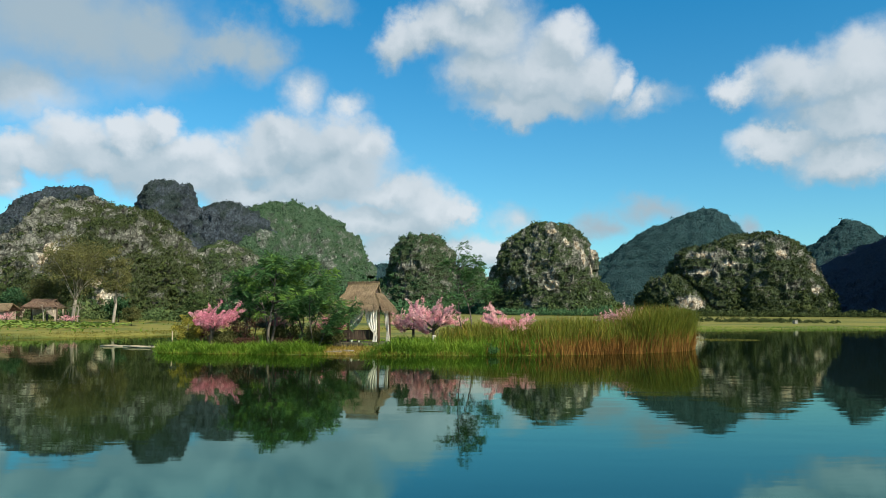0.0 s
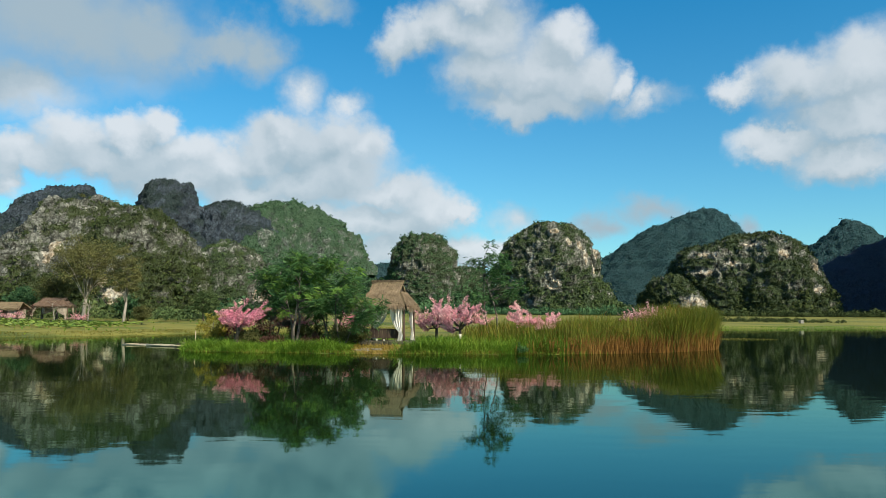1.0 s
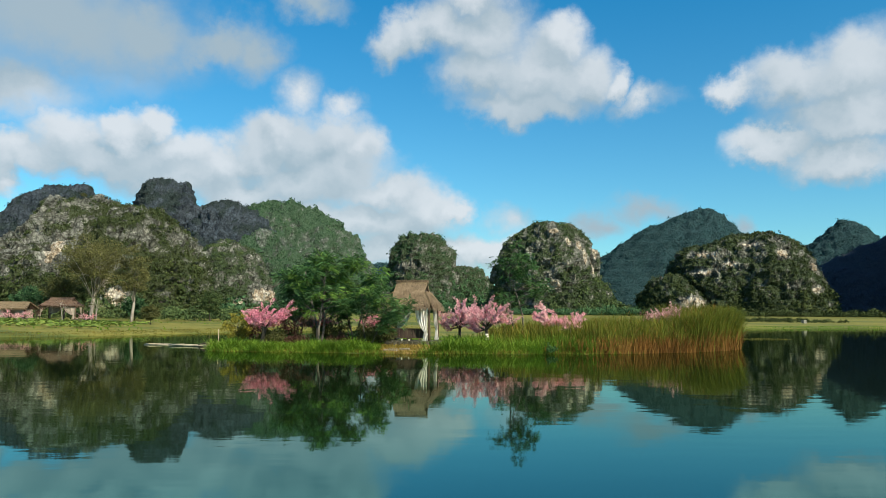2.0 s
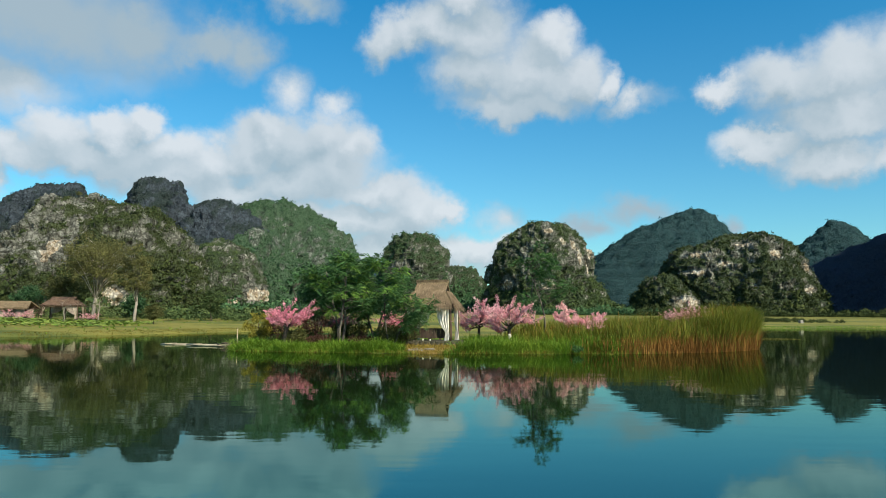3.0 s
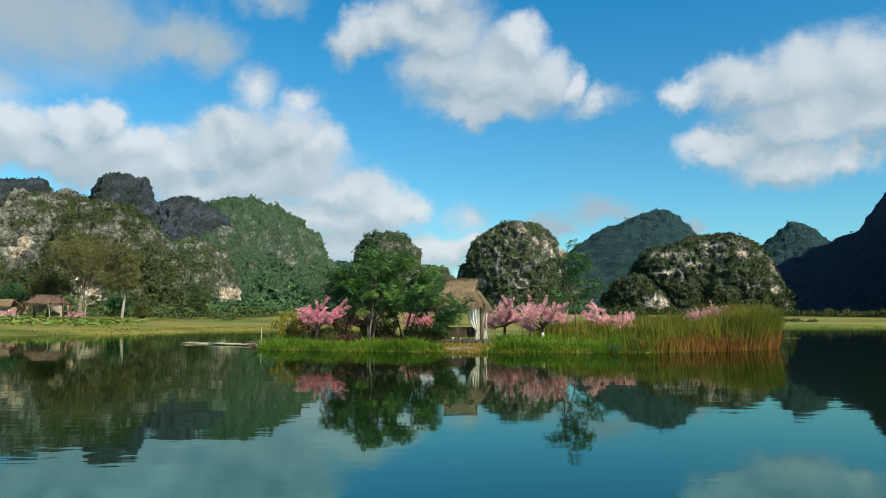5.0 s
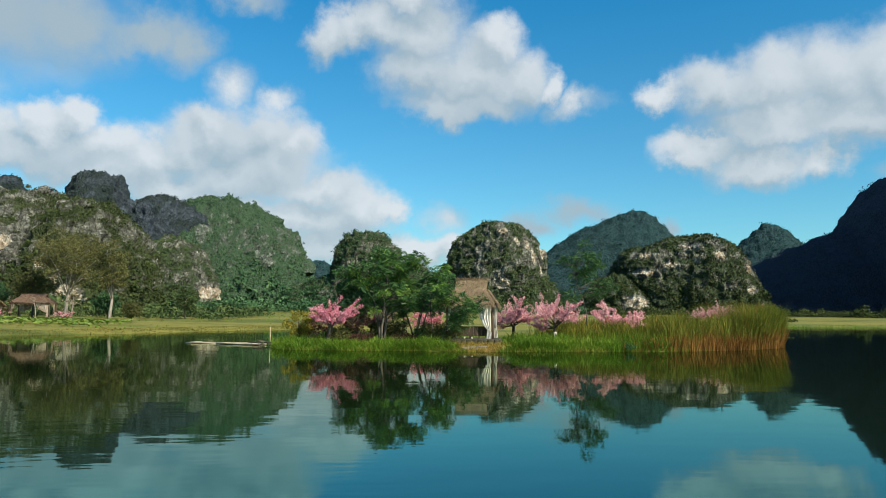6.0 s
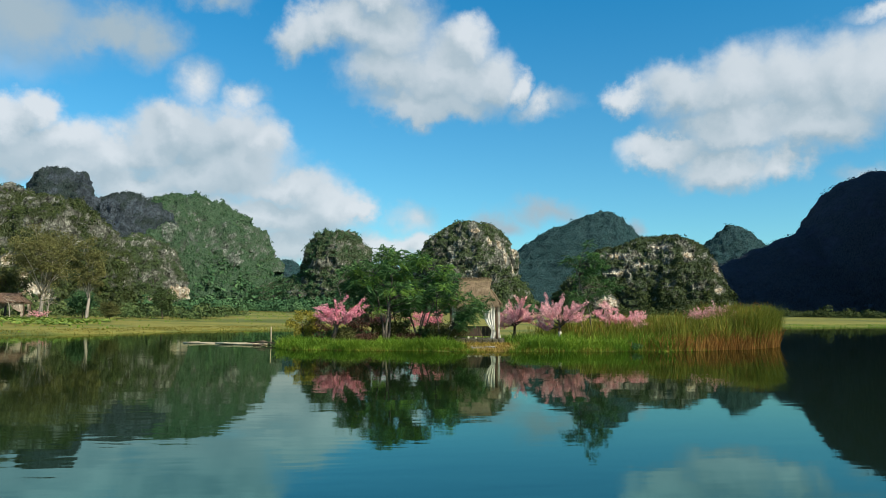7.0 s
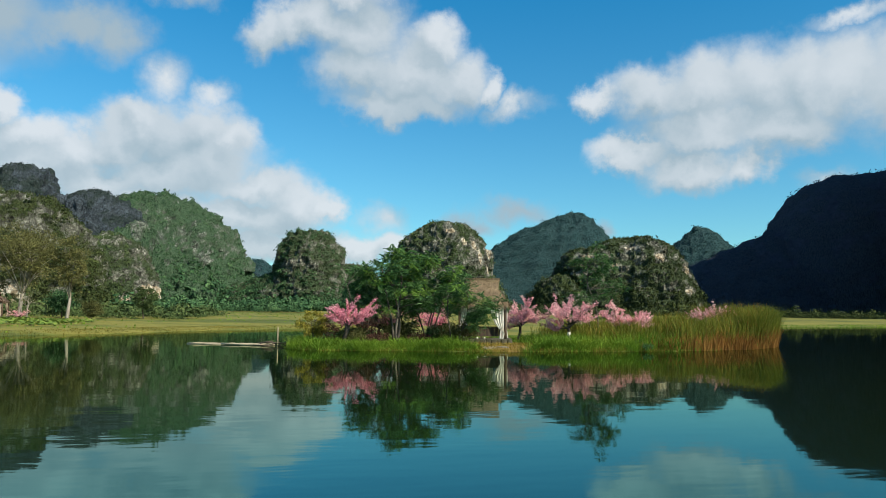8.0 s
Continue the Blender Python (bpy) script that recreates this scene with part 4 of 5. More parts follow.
    strip = wavy(p[:, 0] * 0.3, p[:, 1], 0.14) > -0.1
    p = p[strip]
    h = rnd.uniform(0.12, 0.34, len(p))
    stuff("tussocks", blades(on_ground(p), h, rnd.uniform(0.10, 0.28, len(p)), 0.3, rnd, (0.2, 0.9)), MAT_GRASS,
          "rough green tussocks across the meadow", "grass")
    # a weed patch afloat
    a, r = rnd.uniform(0, 6.28, 700), np.sqrt(rnd.uniform(0, 1, 700))
    p = np.column_stack([29.5 + 4.2 * r * np.cos(a), 78 + 4.0 * r * np.sin(a), np.full(700, LAKE - 0.02)])
    stuff("water_weed", blades(p, rnd.uniform(0.04, 0.12, 700), rnd.uniform(0.03, 0.07, 700), 0.5, rnd, (0.3, 0.9)), MAT_BANK,
          "low olive weed growing out of the water", "water weed")


def build_reeds():
    rnd = np.random.default_rng(22)

    def tall(x):
        k = np.clip((x - 12.0) / 2.2, 0, 1)
        return 1.60 + 0.055 * np.clip(x, 0, 9) + 0.86 * k * k * (3 - 2 * k)

    roots = spots(1050, -1.0, 20.5, 44.5, 58, rnd, PENINSULA, 0.1)
    p = np.repeat(roots, 26, axis=0) + rnd.normal(0, 0.17, (27300, 2))
    vigour = np.repeat(rnd.uniform(0.62, 1.12, 1050), 26)
    edge_p = spots(9000, 13.0, 19.0, 46, 58, rnd, PENINSULA, 0.5, 2.0)
    p, vigour = np.concatenate([p, edge_p]), np.concatenate([vigour, rnd.uniform(0.85, 1.03, 9000)])
    d = inside_distance(p[:, 0], p[:, 1], PENINSULA)
    keep = (d > np.maximum(0.5, 2.3 - 0.16 * np.clip(p[:, 0], 0, 12))) & (p[:, 0] > 1.2 + rnd.normal(0, 0.9, len(p))) & (p[:, 0] < 18.7)
    p, vigour, d = p[keep], vigour[keep], d[keep]
    edge = np.clip(0.80 + d * 0.14 + 0.05 * np.clip(p[:, 0] - 9, 0, 4), 0.75, 1.0)
    h = tall(p[:, 0]) * edge * vigour * (1 - rnd.exponential(0.10, len(p)).clip(0, 0.45)) * 1.08
    leaf_at = rnd.choice(len(p), 15000)
    foot_p = on_ground(p[leaf_at])
    foot_p[:, 2] += h[leaf_at] * rnd.uniform(0.3, 0.82, 15000)
    long = h[leaf_at] * rnd.uniform(0.16, 0.32, 15000)
    for title, some, mat in (("reed_leaves", slice(0, 10500), MAT_REED), ("dry_reed_leaves", slice(10500, 15000), MAT_REED_DRY)):
        stuff(title, blades(foot_p[some], long[some], rnd.uniform(0.018, 0.040, 15000)[some], 0.42, rnd, (0.3, 1.1), 2), mat,
              "long reed leaves bending off the stems" if mat is MAT_REED else "dry ochre reed leaves among the green", "reeds")
    stuff("reed_bed", blades(on_ground(p), h, rnd.uniform(0.018, 0.042, len(p)), 0.065, rnd, (0.04, 0.45), 3), MAT_REED,
          "tall green reeds crowding the end of the spit", "reeds")
    p = spots(21000, 2.5, 18.9, 44, 57, rnd, PENINSULA, 0.4, 3.0)
    k = np.clip((p[:, 0] - 3) / 7, 0.06, 1)
    p = p[rnd.uniform(0, 1, len(p)) < k]
    h = tall(p[:, 0]) * rnd.uniform(0.22, 0.62, len(p))
    stuff("dry_reeds", blades(on_ground(p), h, rnd.uniform(0.018, 0.045, len(p)), 0.10, rnd, (0.05, 0.5), 3), MAT_REED_DRY,
          "dry brown reed stems and leaves at the water", "reeds")


def build_landing():
    """Trodden earth and flat stepping stones before the pavilion."""
    bm = bmesh.new()
    rings, spokes = 7, 30
    grid = []
    for i in range(rings + 1):
        row = []
        for k in range(spokes):
            a = 2 * math.pi * k / spokes
            r = i / rings * (1 + 0.12 * math.sin(3 * a + 1) + 0.07 * math.sin(7 * a))
            x, y = -5.7 + 2.1 * r * math.cos(a), 45.9 + 1.9 * r * math.sin(a)
            row.append(bm.verts.new((x, y, ground_z(x, y) + 0.035 - 0.08 * max(0, r - 0.8))))
        grid.append(row)
    for i in range(rings):
        for k in range(spokes):
            k2 = (k + 1) % spokes
            if i:
                bm.faces.new((grid[i][k], grid[i + 1][k], grid[i + 1][k2], grid[i][k2]))
            else:
                bm.faces.new((grid[0][k], grid[1][k], grid[1][k2]))
    ob = part("path", bm, MAT_EARTH, None, smooth=True)
    tagged(ob, "trodden ochre earth landing on the shore", "path", kind="structure")
    for x, y, sx, sy, rz in ((-6.75, 45.35, 0.9, 0.5, 6), (-5.9, 45.6, 0.7, 0.45, -9), (-6.5, 46.2, 1.0, 0.45, 3)):
        bm = box_bm(sx, sy, 0.12, (0, 0, 0), 0, 0.03)
        for v in bm.verts:
            v.co += Vector((random.uniform(-0.04, 0.04), random.uniform(-0.04, 0.04), random.uniform(-0.01, 0.01)))
        s = part("stepping_stone", bm, MAT_STONE, None)
        s.matrix_world = pose(x, y, ground_z(x, y) + 0.03, 0, 0, rz)
        tagged(s, "flat grey stepping stone set in trodden earth", "stone", "stones at the landing")


build_grass()
build_reeds()
build_landing()

# ---- trees ----
FROND_V, FROND_F = [], []
for k in range(7):
    y = 0.12 + 0.14 * k
    for sgn in (-1, 1):
        z = -0.30 * y * y
        L = 0.34 * (1 - 0.35 * abs(k - 3) / 3)
        b = len(FROND_V)
        FROND_V += [(0.0, y, z), (sgn * L * 0.5, y + 0.13, z + 0.02), (sgn * L, y + 0.10, z - 0.10), (sgn * L * 0.45, y - 0.01, z - 0.03)]
        FROND_F += [(b, b + 1, b + 2), (b, b + 2, b + 3)]
FROND_V, FROND_F = np.array(FROND_V), np.array(FROND_F)
FLOWER_V, FLOWER_F = [(0, 0, 0)], []
for k in range(5):
    a = 2 * math.pi * k / 5
    FLOWER_V += [(math.cos(a - 0.45), math.sin(a - 0.45), 0.35), (math.cos(a + 0.45), math.sin(a + 0.45), 0.35)]
    FLOWER_F.append((0, 1 + 2 * k, 2 + 2 * k))
FLOWER_V, FLOWER_F = np.array(FLOWER_V), np.array(FLOWER_F)
LEAF_V = np.array([(0, 0, 0), (-0.28, 0.45, 0.06), (0, 1.0, -0.1), (0.28, 0.45, 0.06)])
LEAF_F = np.array([(0, 1, 2), (0, 2, 3)])


def limb(shape, p, d, length, r0, r1, rnd, wander=0.2, lift=0.1, n=5, sides=6):
    """One bent limb; returns its points and last direction."""
    pts, rad = [Vector(p)], [r0]
    d = Vector(d).normalized()
    for i in range(n):
        d = (d + Vector(rnd.normal(0, wander, 3)) + Vector((0, 0, lift))).normalized()
        pts.append(pts[-1] + d * length / n)
        rad.append(r0 + (r1 - r0) * (i + 1) / n)
    shape.tube(pts, rad, sides, 0.06)
    return pts, d


def green_tree(where, height, crown, rnd, label, stems=3, pads=40, fronds=30, size=0.6, low=0.42, shift=(0, 0), thick=1.0, fresh=0.2, splay=0.3, pad=0.55, category="tree", group=""):
    """A small feathery tree: several bent stems, limbs to loose layered sprays of drooping fronds, fresh pale growth at the top."""
    x, y = where
    z = ground_z(x, y) - 0.08
    t = thing("tree", pose(x, y, z), label, category, group)
    wood = Shape()
    r = 0.0125 * height * thick
    spine = []
    for s in range(stems):
        a = 2 * math.pi * (s + rnd.uniform(-0.25, 0.25)) / stems
        out = Vector((math.cos(a), math.sin(a), 0))
        d = Vector((shift[0] / height, shift[1] / height, 1)) + out * (splay if stems > 1 else 0.03)
        pts, _ = limb(wood, out * (0.12 if stems > 1 else 0.0), d, height * rnd.uniform(0.70, 0.85), r * rnd.uniform(0.7, 1.0), r * 0.25, rnd, 0.10, 0.08, 9, 7)
        spine += [p for p in pts[3:]]
    mid_z, half_z = height * (1 + low) / 2, height * (1 - low) / 2
    sprays, boughs = [], []
    for k in range(max(4, pads // 5)):
        v = unit_vectors(1, rnd)[0]
        v[2] = -0.95 + 1.85 * (k + rnd.uniform(0.1, 0.9)) / max(4, pads // 5)
        side = 1.0 - 0.70 * max(v[2], 0) ** 1.2
        flat_v = v[:2] / max(1e-3, np.hypot(*v[:2])) * side * rnd.uniform(0.45, 1.0)
        boughs.append((Vector((shift[0] + flat_v[0] * crown, shift[1] + flat_v[1] * crown, mid_z + v[2] * half_z)), v))
    for k in range(pads):
        heart, v = boughs[k % len(boughs)]
        p = heart + Vector((rnd.normal(0, 0.42), rnd.normal(0, 0.42), rnd.normal(0, 0.26)))
        below = [q for q in spine if q.z < p.z - 0.2] or spine
        root = min(below, key=lambda q: (q - p).length + 0.4 * rnd.uniform())
        bend = root.lerp(p, 0.5) + Vector((rnd.normal(0, 0.12), rnd.normal(0, 0.12), rnd.uniform(-0.05, 0.22)))
        wood.tube([root, root.lerp(bend, 0.5) + Vector((0, 0, 0.04)), bend, p], [r * 0.3, r * 0.24, r * 0.16, r * 0.06], 5)
        sprays.append((p, v[2]))
    wood.link("trunk", MAT_BARK_GREY, t)
    for title, chosen, mat in (("crown", [q for q in sprays if rnd.uniform() > fresh * (0.4 + max(q[1], 0)) * 1.2], MAT_LEAF_DEEP), ("fresh_growth", None, MAT_LEAF_FRESH)):
        if chosen is None:
            chosen = [q for q in sprays if q not in kept]
        kept = chosen
        if not chosen:
            continue
        n = len(chosen) * fronds
        base = np.repeat(np.array([tuple(q[0]) for q in chosen]), fronds, axis=0)
        wide = np.repeat(pad * rnd.uniform(0.6, 1.25, len(chosen)), fronds)
        ang = rnd.uniform(0, 2 * np.pi, n)
        out = np.stack([np.cos(ang), np.sin(ang), np.zeros(n)], axis=1)
        pos = base + out * (wide * rnd.uniform(0.0, 0.6, n))[:, None]
        pos[:, 2] += rnd.normal(0, 0.12, n)
        d = out + 0.5 * unit_vectors(n, rnd)
        d[:, 2] = rnd.uniform(-0.75, 0.85, n)
        v, f = scatter(FROND_V, FROND_F, frames_along(d, rnd, roll=rnd.normal(0, 0.6, n)), pos, size * rnd.uniform(0.5, 1.1, n))
        spray = put_mesh(title, v, f, mat, t, "" if title == "crown" else "pale yellow-green fresh leaves")
        spray["kind"] = "stuff"
    return t


def blossom_tree(where, height, spread, rnd, label, lean=(0.2, 0.0), petals=70, mat=None, twigs=7, trunk_h=0.42, white=False, limbs=11, rise=0.0):
    """A low crooked ornamental tree, its twigs crowded with pink flowers."""
    x, y = where
    z = ground_z(x, y) - 0.06
    rnd = np.random.default_rng(int(9004 + 37 * x + 11 * y))
    t = thing("blossom_tree", pose(x, y, z), label, "blossom tree", "blossom trees on the spit")
    wood = Shape()
    r = 0.034 * height
    pts, d = limb(wood, (0, 0, 0), (lean[0], lean[1], 1), height * trunk_h, r, r * 0.75, rnd, 0.18, 0.1, 6, 8)
    flowers = []
    for b in range(limbs):
        a = 2 * math.pi * (b + rnd.uniform(-0.3, 0.3)) / limbs
        o = Vector((math.cos(a), math.sin(a) * 0.8, rise + rnd.uniform(0.05, 0.85 if spread < 1.9 else 0.6)))
        full = rnd.uniform(0.3, 1.0)
        lp, ld = limb(wood, pts[-1 - (b % 2)], o, spread * rnd.uniform(0.6, 0.95), r * 0.5, r * 0.16, rnd, 0.17, 0.05, 6, 6)
        for q in range(twigs):
            at = lp[rnd.integers(2, 7)]
            o2 = Vector((o.x * 0.6 + rnd.normal(0, 0.7), o.y * 0.6 + rnd.normal(0, 0.7), rnd.uniform(-0.1, 0.7)))
            tp, td = limb(wood, at, o2, height * rnd.uniform(0.16, 0.36), r * 0.12, r * 0.05, rnd, 0.16, 0.08, 4, 4)
            for w in range(int(petals * full)):
                k = rnd.uniform(0.1, 1.0) * 3.999
                i = int(k)
                flowers.append(tp[i].lerp(tp[i + 1], k - i))
    wood.link("trunk", MAT_BARK, t)
    if white:
        coat = Shape()
        coat.tube([pts[0] * 0.7 + pts[1] * 0.3, pts[1], pts[2], pts[3], pts[4]], [r * 1.08, r * 1.05, r * 1.0, r * 0.95, r * 0.9], 9, 0.06)
        coat.link("whitewash", MAT_WALL_PALE, t, "flaking whitewash on the trunk")
    pos = np.array([tuple(p) for p in flowers]) + rnd.normal(0, 0.055, (len(flowers), 3))
    mats = frames_along(unit_vectors(len(pos), rnd), rnd)
    v, f = scatter(FLOWER_V, FLOWER_F, mats, pos, rnd.uniform(0.026, 0.056, len(pos)))
    put_mesh("blossom", v, f, mat or MAT_BLOSSOM, t)
    return t


def leafy_tree(where, height, crown, rnd, label, leaf, bark, clusters=70, leaves=90, leaf_size=0.3, trunk_part=0.35, lean=(0, 0), squash=0.8, category="tree", group="", kind=""):
    """A broad tree whose small leaves hang in loose clusters with gaps."""
    x, y = where
    z = ground_z(x, y) - 0.1
    t = thing("tree" if height > 4 else "shrub", pose(x, y, z), label, category, group, kind)
    wood = Shape()
    r = 0.022 * height
    pts, d = limb(wood, (0, 0, 0), (lean[0], lean[1], 1), height * 0.75, r, r * 0.3, rnd, 0.09, 0.08, 9, 7)
    mid = Vector((lean[0] * height * 0.7, lean[1] * height * 0.7, height * (1 + trunk_part) / 2))
    half = height * (1 - trunk_part) / 2
    pos, dirs = [], []
    for c in range(clusters):
        v = Vector(unit_vectors(1, rnd)[0]) * rnd.uniform(0.35, 1.0)
        p = mid + Vector((v.x * crown, v.y * crown, v.z * half * squash + 0.1 * half))
        start = pts[int(rnd.integers(3, 9))]
        if c % 3 == 0:
            k = start.lerp(p, 0.5) + Vector((0, 0, 0.05 * height))
            wood.tube([start, k, p], [r * 0.3, r * 0.16, r * 0.05], 5)
        rad = crown * rnd.uniform(0.16, 0.34)
        q = unit_vectors(leaves, rnd) * rnd.uniform(0.3, 1.0, (leaves, 1)) * rad * np.array([1, 1, 0.7])
        pos.append(q + np.array(p))
        dirs.append(q / rad + np.array([0, 0, -0.25]) + 0.5 * unit_vectors(leaves, rnd))
    wood.link("trunk", bark, t)
    pos, dirs = np.concatenate(pos), np.concatenate(dirs)
    v, f = scatter(LEAF_V, LEAF_F, frames_along(dirs, rnd), pos, leaf_size * rnd.uniform(0.6, 1.2, len(pos)))
    put_mesh("crown", v, f, leaf, t)
    return t


TR = np.random.default_rng(31)
SPIT = "green trees on the spit"
green_tree((-12.0, 50.4), 6.6, 1.75, TR, "many-stemmed dark green tree with feathery leaves", 3, 70, 20, 0.52, group=SPIT, low=0.34, shift=(0.1, 0), fresh=0.35, thick=1.5, pad=0.5, splay=0.22)
green_tree((-9.6, 51.7), 6.3, 1.75, TR, "many-stemmed dark green tree beside the pavilion", 4, 70, 20, 0.52, group=SPIT, low=0.32, shift=(0.2, 0), fresh=0.22, thick=1.1, pad=0.5, splay=0.2)
green_tree((-14.0, 51.8), 5.6, 1.6, TR, "dark green feathery tree behind the blossom", 3, 50, 20, 0.52, group=SPIT, low=0.36, shift=(-0.1, 0), fresh=0.15, thick=1.2, pad=0.5)
green_tree((-10.8, 53.9), 5.4, 1.6, TR, "slim dark green tree standing behind the others", 2, 34, 20, 0.52, group=SPIT, low=0.42, thick=1.2)
green_tree((-8.4, 48.2), 4.3, 1.5, TR, "small spreading green tree before the pavilion", 2, 62, 20, 0.42, group=SPIT, low=0.32, shift=(0.8, 0), pad=0.42, fresh=0.14, thick=1.3)
green_tree((1.5, 49.0), 6.7, 1.75, TR, "slender spreading green tree with thin bare stems", 2, 50, 16, 0.44, group=SPIT, low=0.40, shift=(0.3, -0.2), thick=1.0, splay=0.16, fresh=0.0, pad=0.45)

BT = np.random.default_rng(41)
blossom_tree((-15.5, 48.9), 4.4, 1.45, BT, "crooked blossom tree with deep pink flowers", (-0.12, 0), 120, mat=MAT_BLOSSOM_DEEP, twigs=8, trunk_h=0.30, limbs=6, rise=1.0)
blossom_tree((-0.55, 48.1), 3.5, 2.1, BT, "wide blossom tree crowded with pink flowers", (-0.30, 0), 110, twigs=10, white=True, limbs=9, rise=0.15)
blossom_tree((-2.4, 54.2), 3.7, 1.75, BT, "blossom tree with pink flowers behind the pavilion", (-0.1, 0), 80, twigs=10)
blossom_tree((4.7, 50.3), 3.05, 2.15, BT, "low wide blossom tree standing among reeds", (0.05, 0), 120, twigs=13, trunk_h=0.45, limbs=9)
blossom_tree((13.4, 54.0), 3.7, 1.7, BT, "small blossom tree half hidden by reeds", (0, 0), 70, twigs=10)
blossom_tree((-12.9, 54.6), 3.0, 1.5, BT, "blossom tree half hidden behind green trees", (0.1, 0), 60, mat=MAT_BLOSSOM_DEEP)
blossom_tree((-8.6, 56.5), 2.8, 1.4, BT, "blossom tree half hidden behind green trees", (0.1, 0), 60, mat=MAT_BLOSSOM_DEEP)

ST = np.random.default_rng(51)
leafy_tree((-17.5, 50.2), 2.5, 1.1, ST, "yellow-green shrub on the grassy bank", MAT_LEAF_YELLOW, MAT_BARK, 34, 60, 0.15, 0.1, category="shrub")
leafy_tree((-13.9, 53.6), 2.9, 1.1, ST, "pale grey-leaved shrub under the trees", MAT_LEAF_GREY, MAT_BARK, 26, 50, 0.16, 0.25, category="shrub")
leafy_tree((-13.7, 50.2), 3.0, 1.3, ST, "low russet-leaved shrub with bare dark branches", MAT_LEAF_RUSSET, MAT_BARK, 26, 40, 0.16, 0.2, category="shrub")
leafy_tree((-10.6, 49.8), 1.0, 0.9, ST, "low russet-brown undergrowth under the trees", MAT_LEAF_RUSSET, MAT_BARK, 26, 60, 0.13, 0.05, category="shrub")
leafy_tree((-8.2, 49.4), 1.7, 1.5, ST, "low dark green shrub under the trees", MAT_LEAF_OLIVE, MAT_BARK, 50, 60, 0.14, 0.05, category="shrub")
leafy_tree((-14.9, 49.6), 1.3, 1.2, ST, "low dark olive shrub round the blossom tree", MAT_LEAF_OLIVE, MAT_BARK, 40, 60, 0.13, 0.05, category="shrub")
leafy_tree((-11.6, 52.4), 1.8, 1.5, ST, "dark olive shrub behind the tree stems", MAT_LEAF_OLIVE, MAT_BARK, 50, 60, 0.14, 0.05, category="shrub")
leafy_tree((-13.4, 49.6), 1.0, 0.8, ST, "low russet-brown undergrowth under the trees", MAT_LEAF_RUSSET, MAT_BARK, 22, 60, 0.13, 0.05, category="shrub")
for sx_, sy_, sh_ in ((-14.7, 51.0, 1.3), (-8.9, 51.0, 1.3)):
    leafy_tree((sx_, sy_), sh_, 1.2, ST, "low dark green shrub under the trees", MAT_LEAF_DEEP, MAT_BARK, 34, 60, 0.14, 0.05, category="shrub")
leafy_tree((-16.6, 51.4), 1.9, 1.1, ST, "russet-leaved shrub beside the blossom tree", MAT_LEAF_RUSSET, MAT_BARK, 30, 45, 0.15, 0.1, category="shrub")
leafy_tree((2.9, 44.6), 0.8, 0.7, ST, "low rounded green bush on the waterline", MAT_LEAF_DEEP, MAT_BARK, 24, 60, 0.11, 0.02, category="shrub")

# far bank
leafy_tree((-61.8, 112.6), 4.2, 2.2, ST, "bare pale-branched small tree before the shed", MAT_LEAF_RUSSET, MAT_BARK_PALE, 26, 9, 0.18, 0.25, category="tree")
leafy_tree((-57.4, 114.2), 5.0, 2.4, ST, "bare pale-branched small tree on the far bank", MAT_LEAF_OLIVE, MAT_BARK_PALE, 30, 10, 0.2, 0.25, category="tree")
leafy_tree((-66.0, 113.0), 3.2, 1.8, ST, "russet thin-leaved shrub before the shed", MAT_LEAF_RUSSET, MAT_BARK, 24, 26, 0.16, 0.2, category="shrub")
FB = "trees on the far bank"
lone = leafy_tree((-120.5, 236.0), 2.9, 1.3, ST, "small lone tree on the crest of the grey hill", MAT_LEAF_OLIVE, MAT_BARK, 16, 26, 0.3, 0.4)
lone.location.z = 39.8
block = box_bm(1.1, 0.8, 1.0, (0, 0, 0.4), 0, 0.1)
for v in block.verts:
    v.co += Vector((random.uniform(-0.08, 0.08), random.uniform(-0.08, 0.08), random.uniform(-0.06, 0.06)))
boulder = part("boulder", block, MAT_STONE, None)
boulder.matrix_world = pose(92, 190, ground_z(92, 190), 0, 0, 20)
tagged(boulder, "pale squared boulder at the edge of the meadow", "boulder")
leafy_tree((-59.0, 116), 14.6, 5.0, ST, "broad olive-green tree with pale bare branches", MAT_LEAF_WILLOW, MAT_BARK_PALE, 150, 90, 0.30, 0.24, group=FB)
leafy_tree((-66.5, 122), 8.6, 3.2, ST, "olive-green tree on the far bank", MAT_LEAF_OLIVE, MAT_BARK, 70, 70, 0.34, 0.15, group=FB)
leafy_tree((-52.6, 116), 12.4, 2.4, ST, "slender olive-green tree with a pale trunk", MAT_LEAF_WILLOW, MAT_BARK_PALE, 80, 60, 0.28, 0.22, (0.06, 0), 1.0, group=FB)
leafy_tree((-48.4, 113), 3.4, 1.7, ST, "dense olive shrub at the edge of the meadow", MAT_LEAF_OLIVE, MAT_BARK, 40, 70, 0.24, 0.1, category="shrub")
leafy_tree((-73.5, 124), 6.2, 2.6, ST, "dark green tree behind the thatched sheds", MAT_SCRUB_FRESH, MAT_BARK, 50, 70, 0.34, 0.2, group=FB)
leafy_tree((-46.0, 135), 6.0, 2.4, ST, "dark green tree at the foot of the hill", MAT_SCRUB_MID, MAT_BARK, 50, 70, 0.34, 0.15, group=FB)
leafy_tree((-57.0, 128), 5.0, 2.6, ST, "dark green tree at the foot of the hill", MAT_SCRUB_FRESH, MAT_BARK, 50, 70, 0.34, 0.15, group=FB)


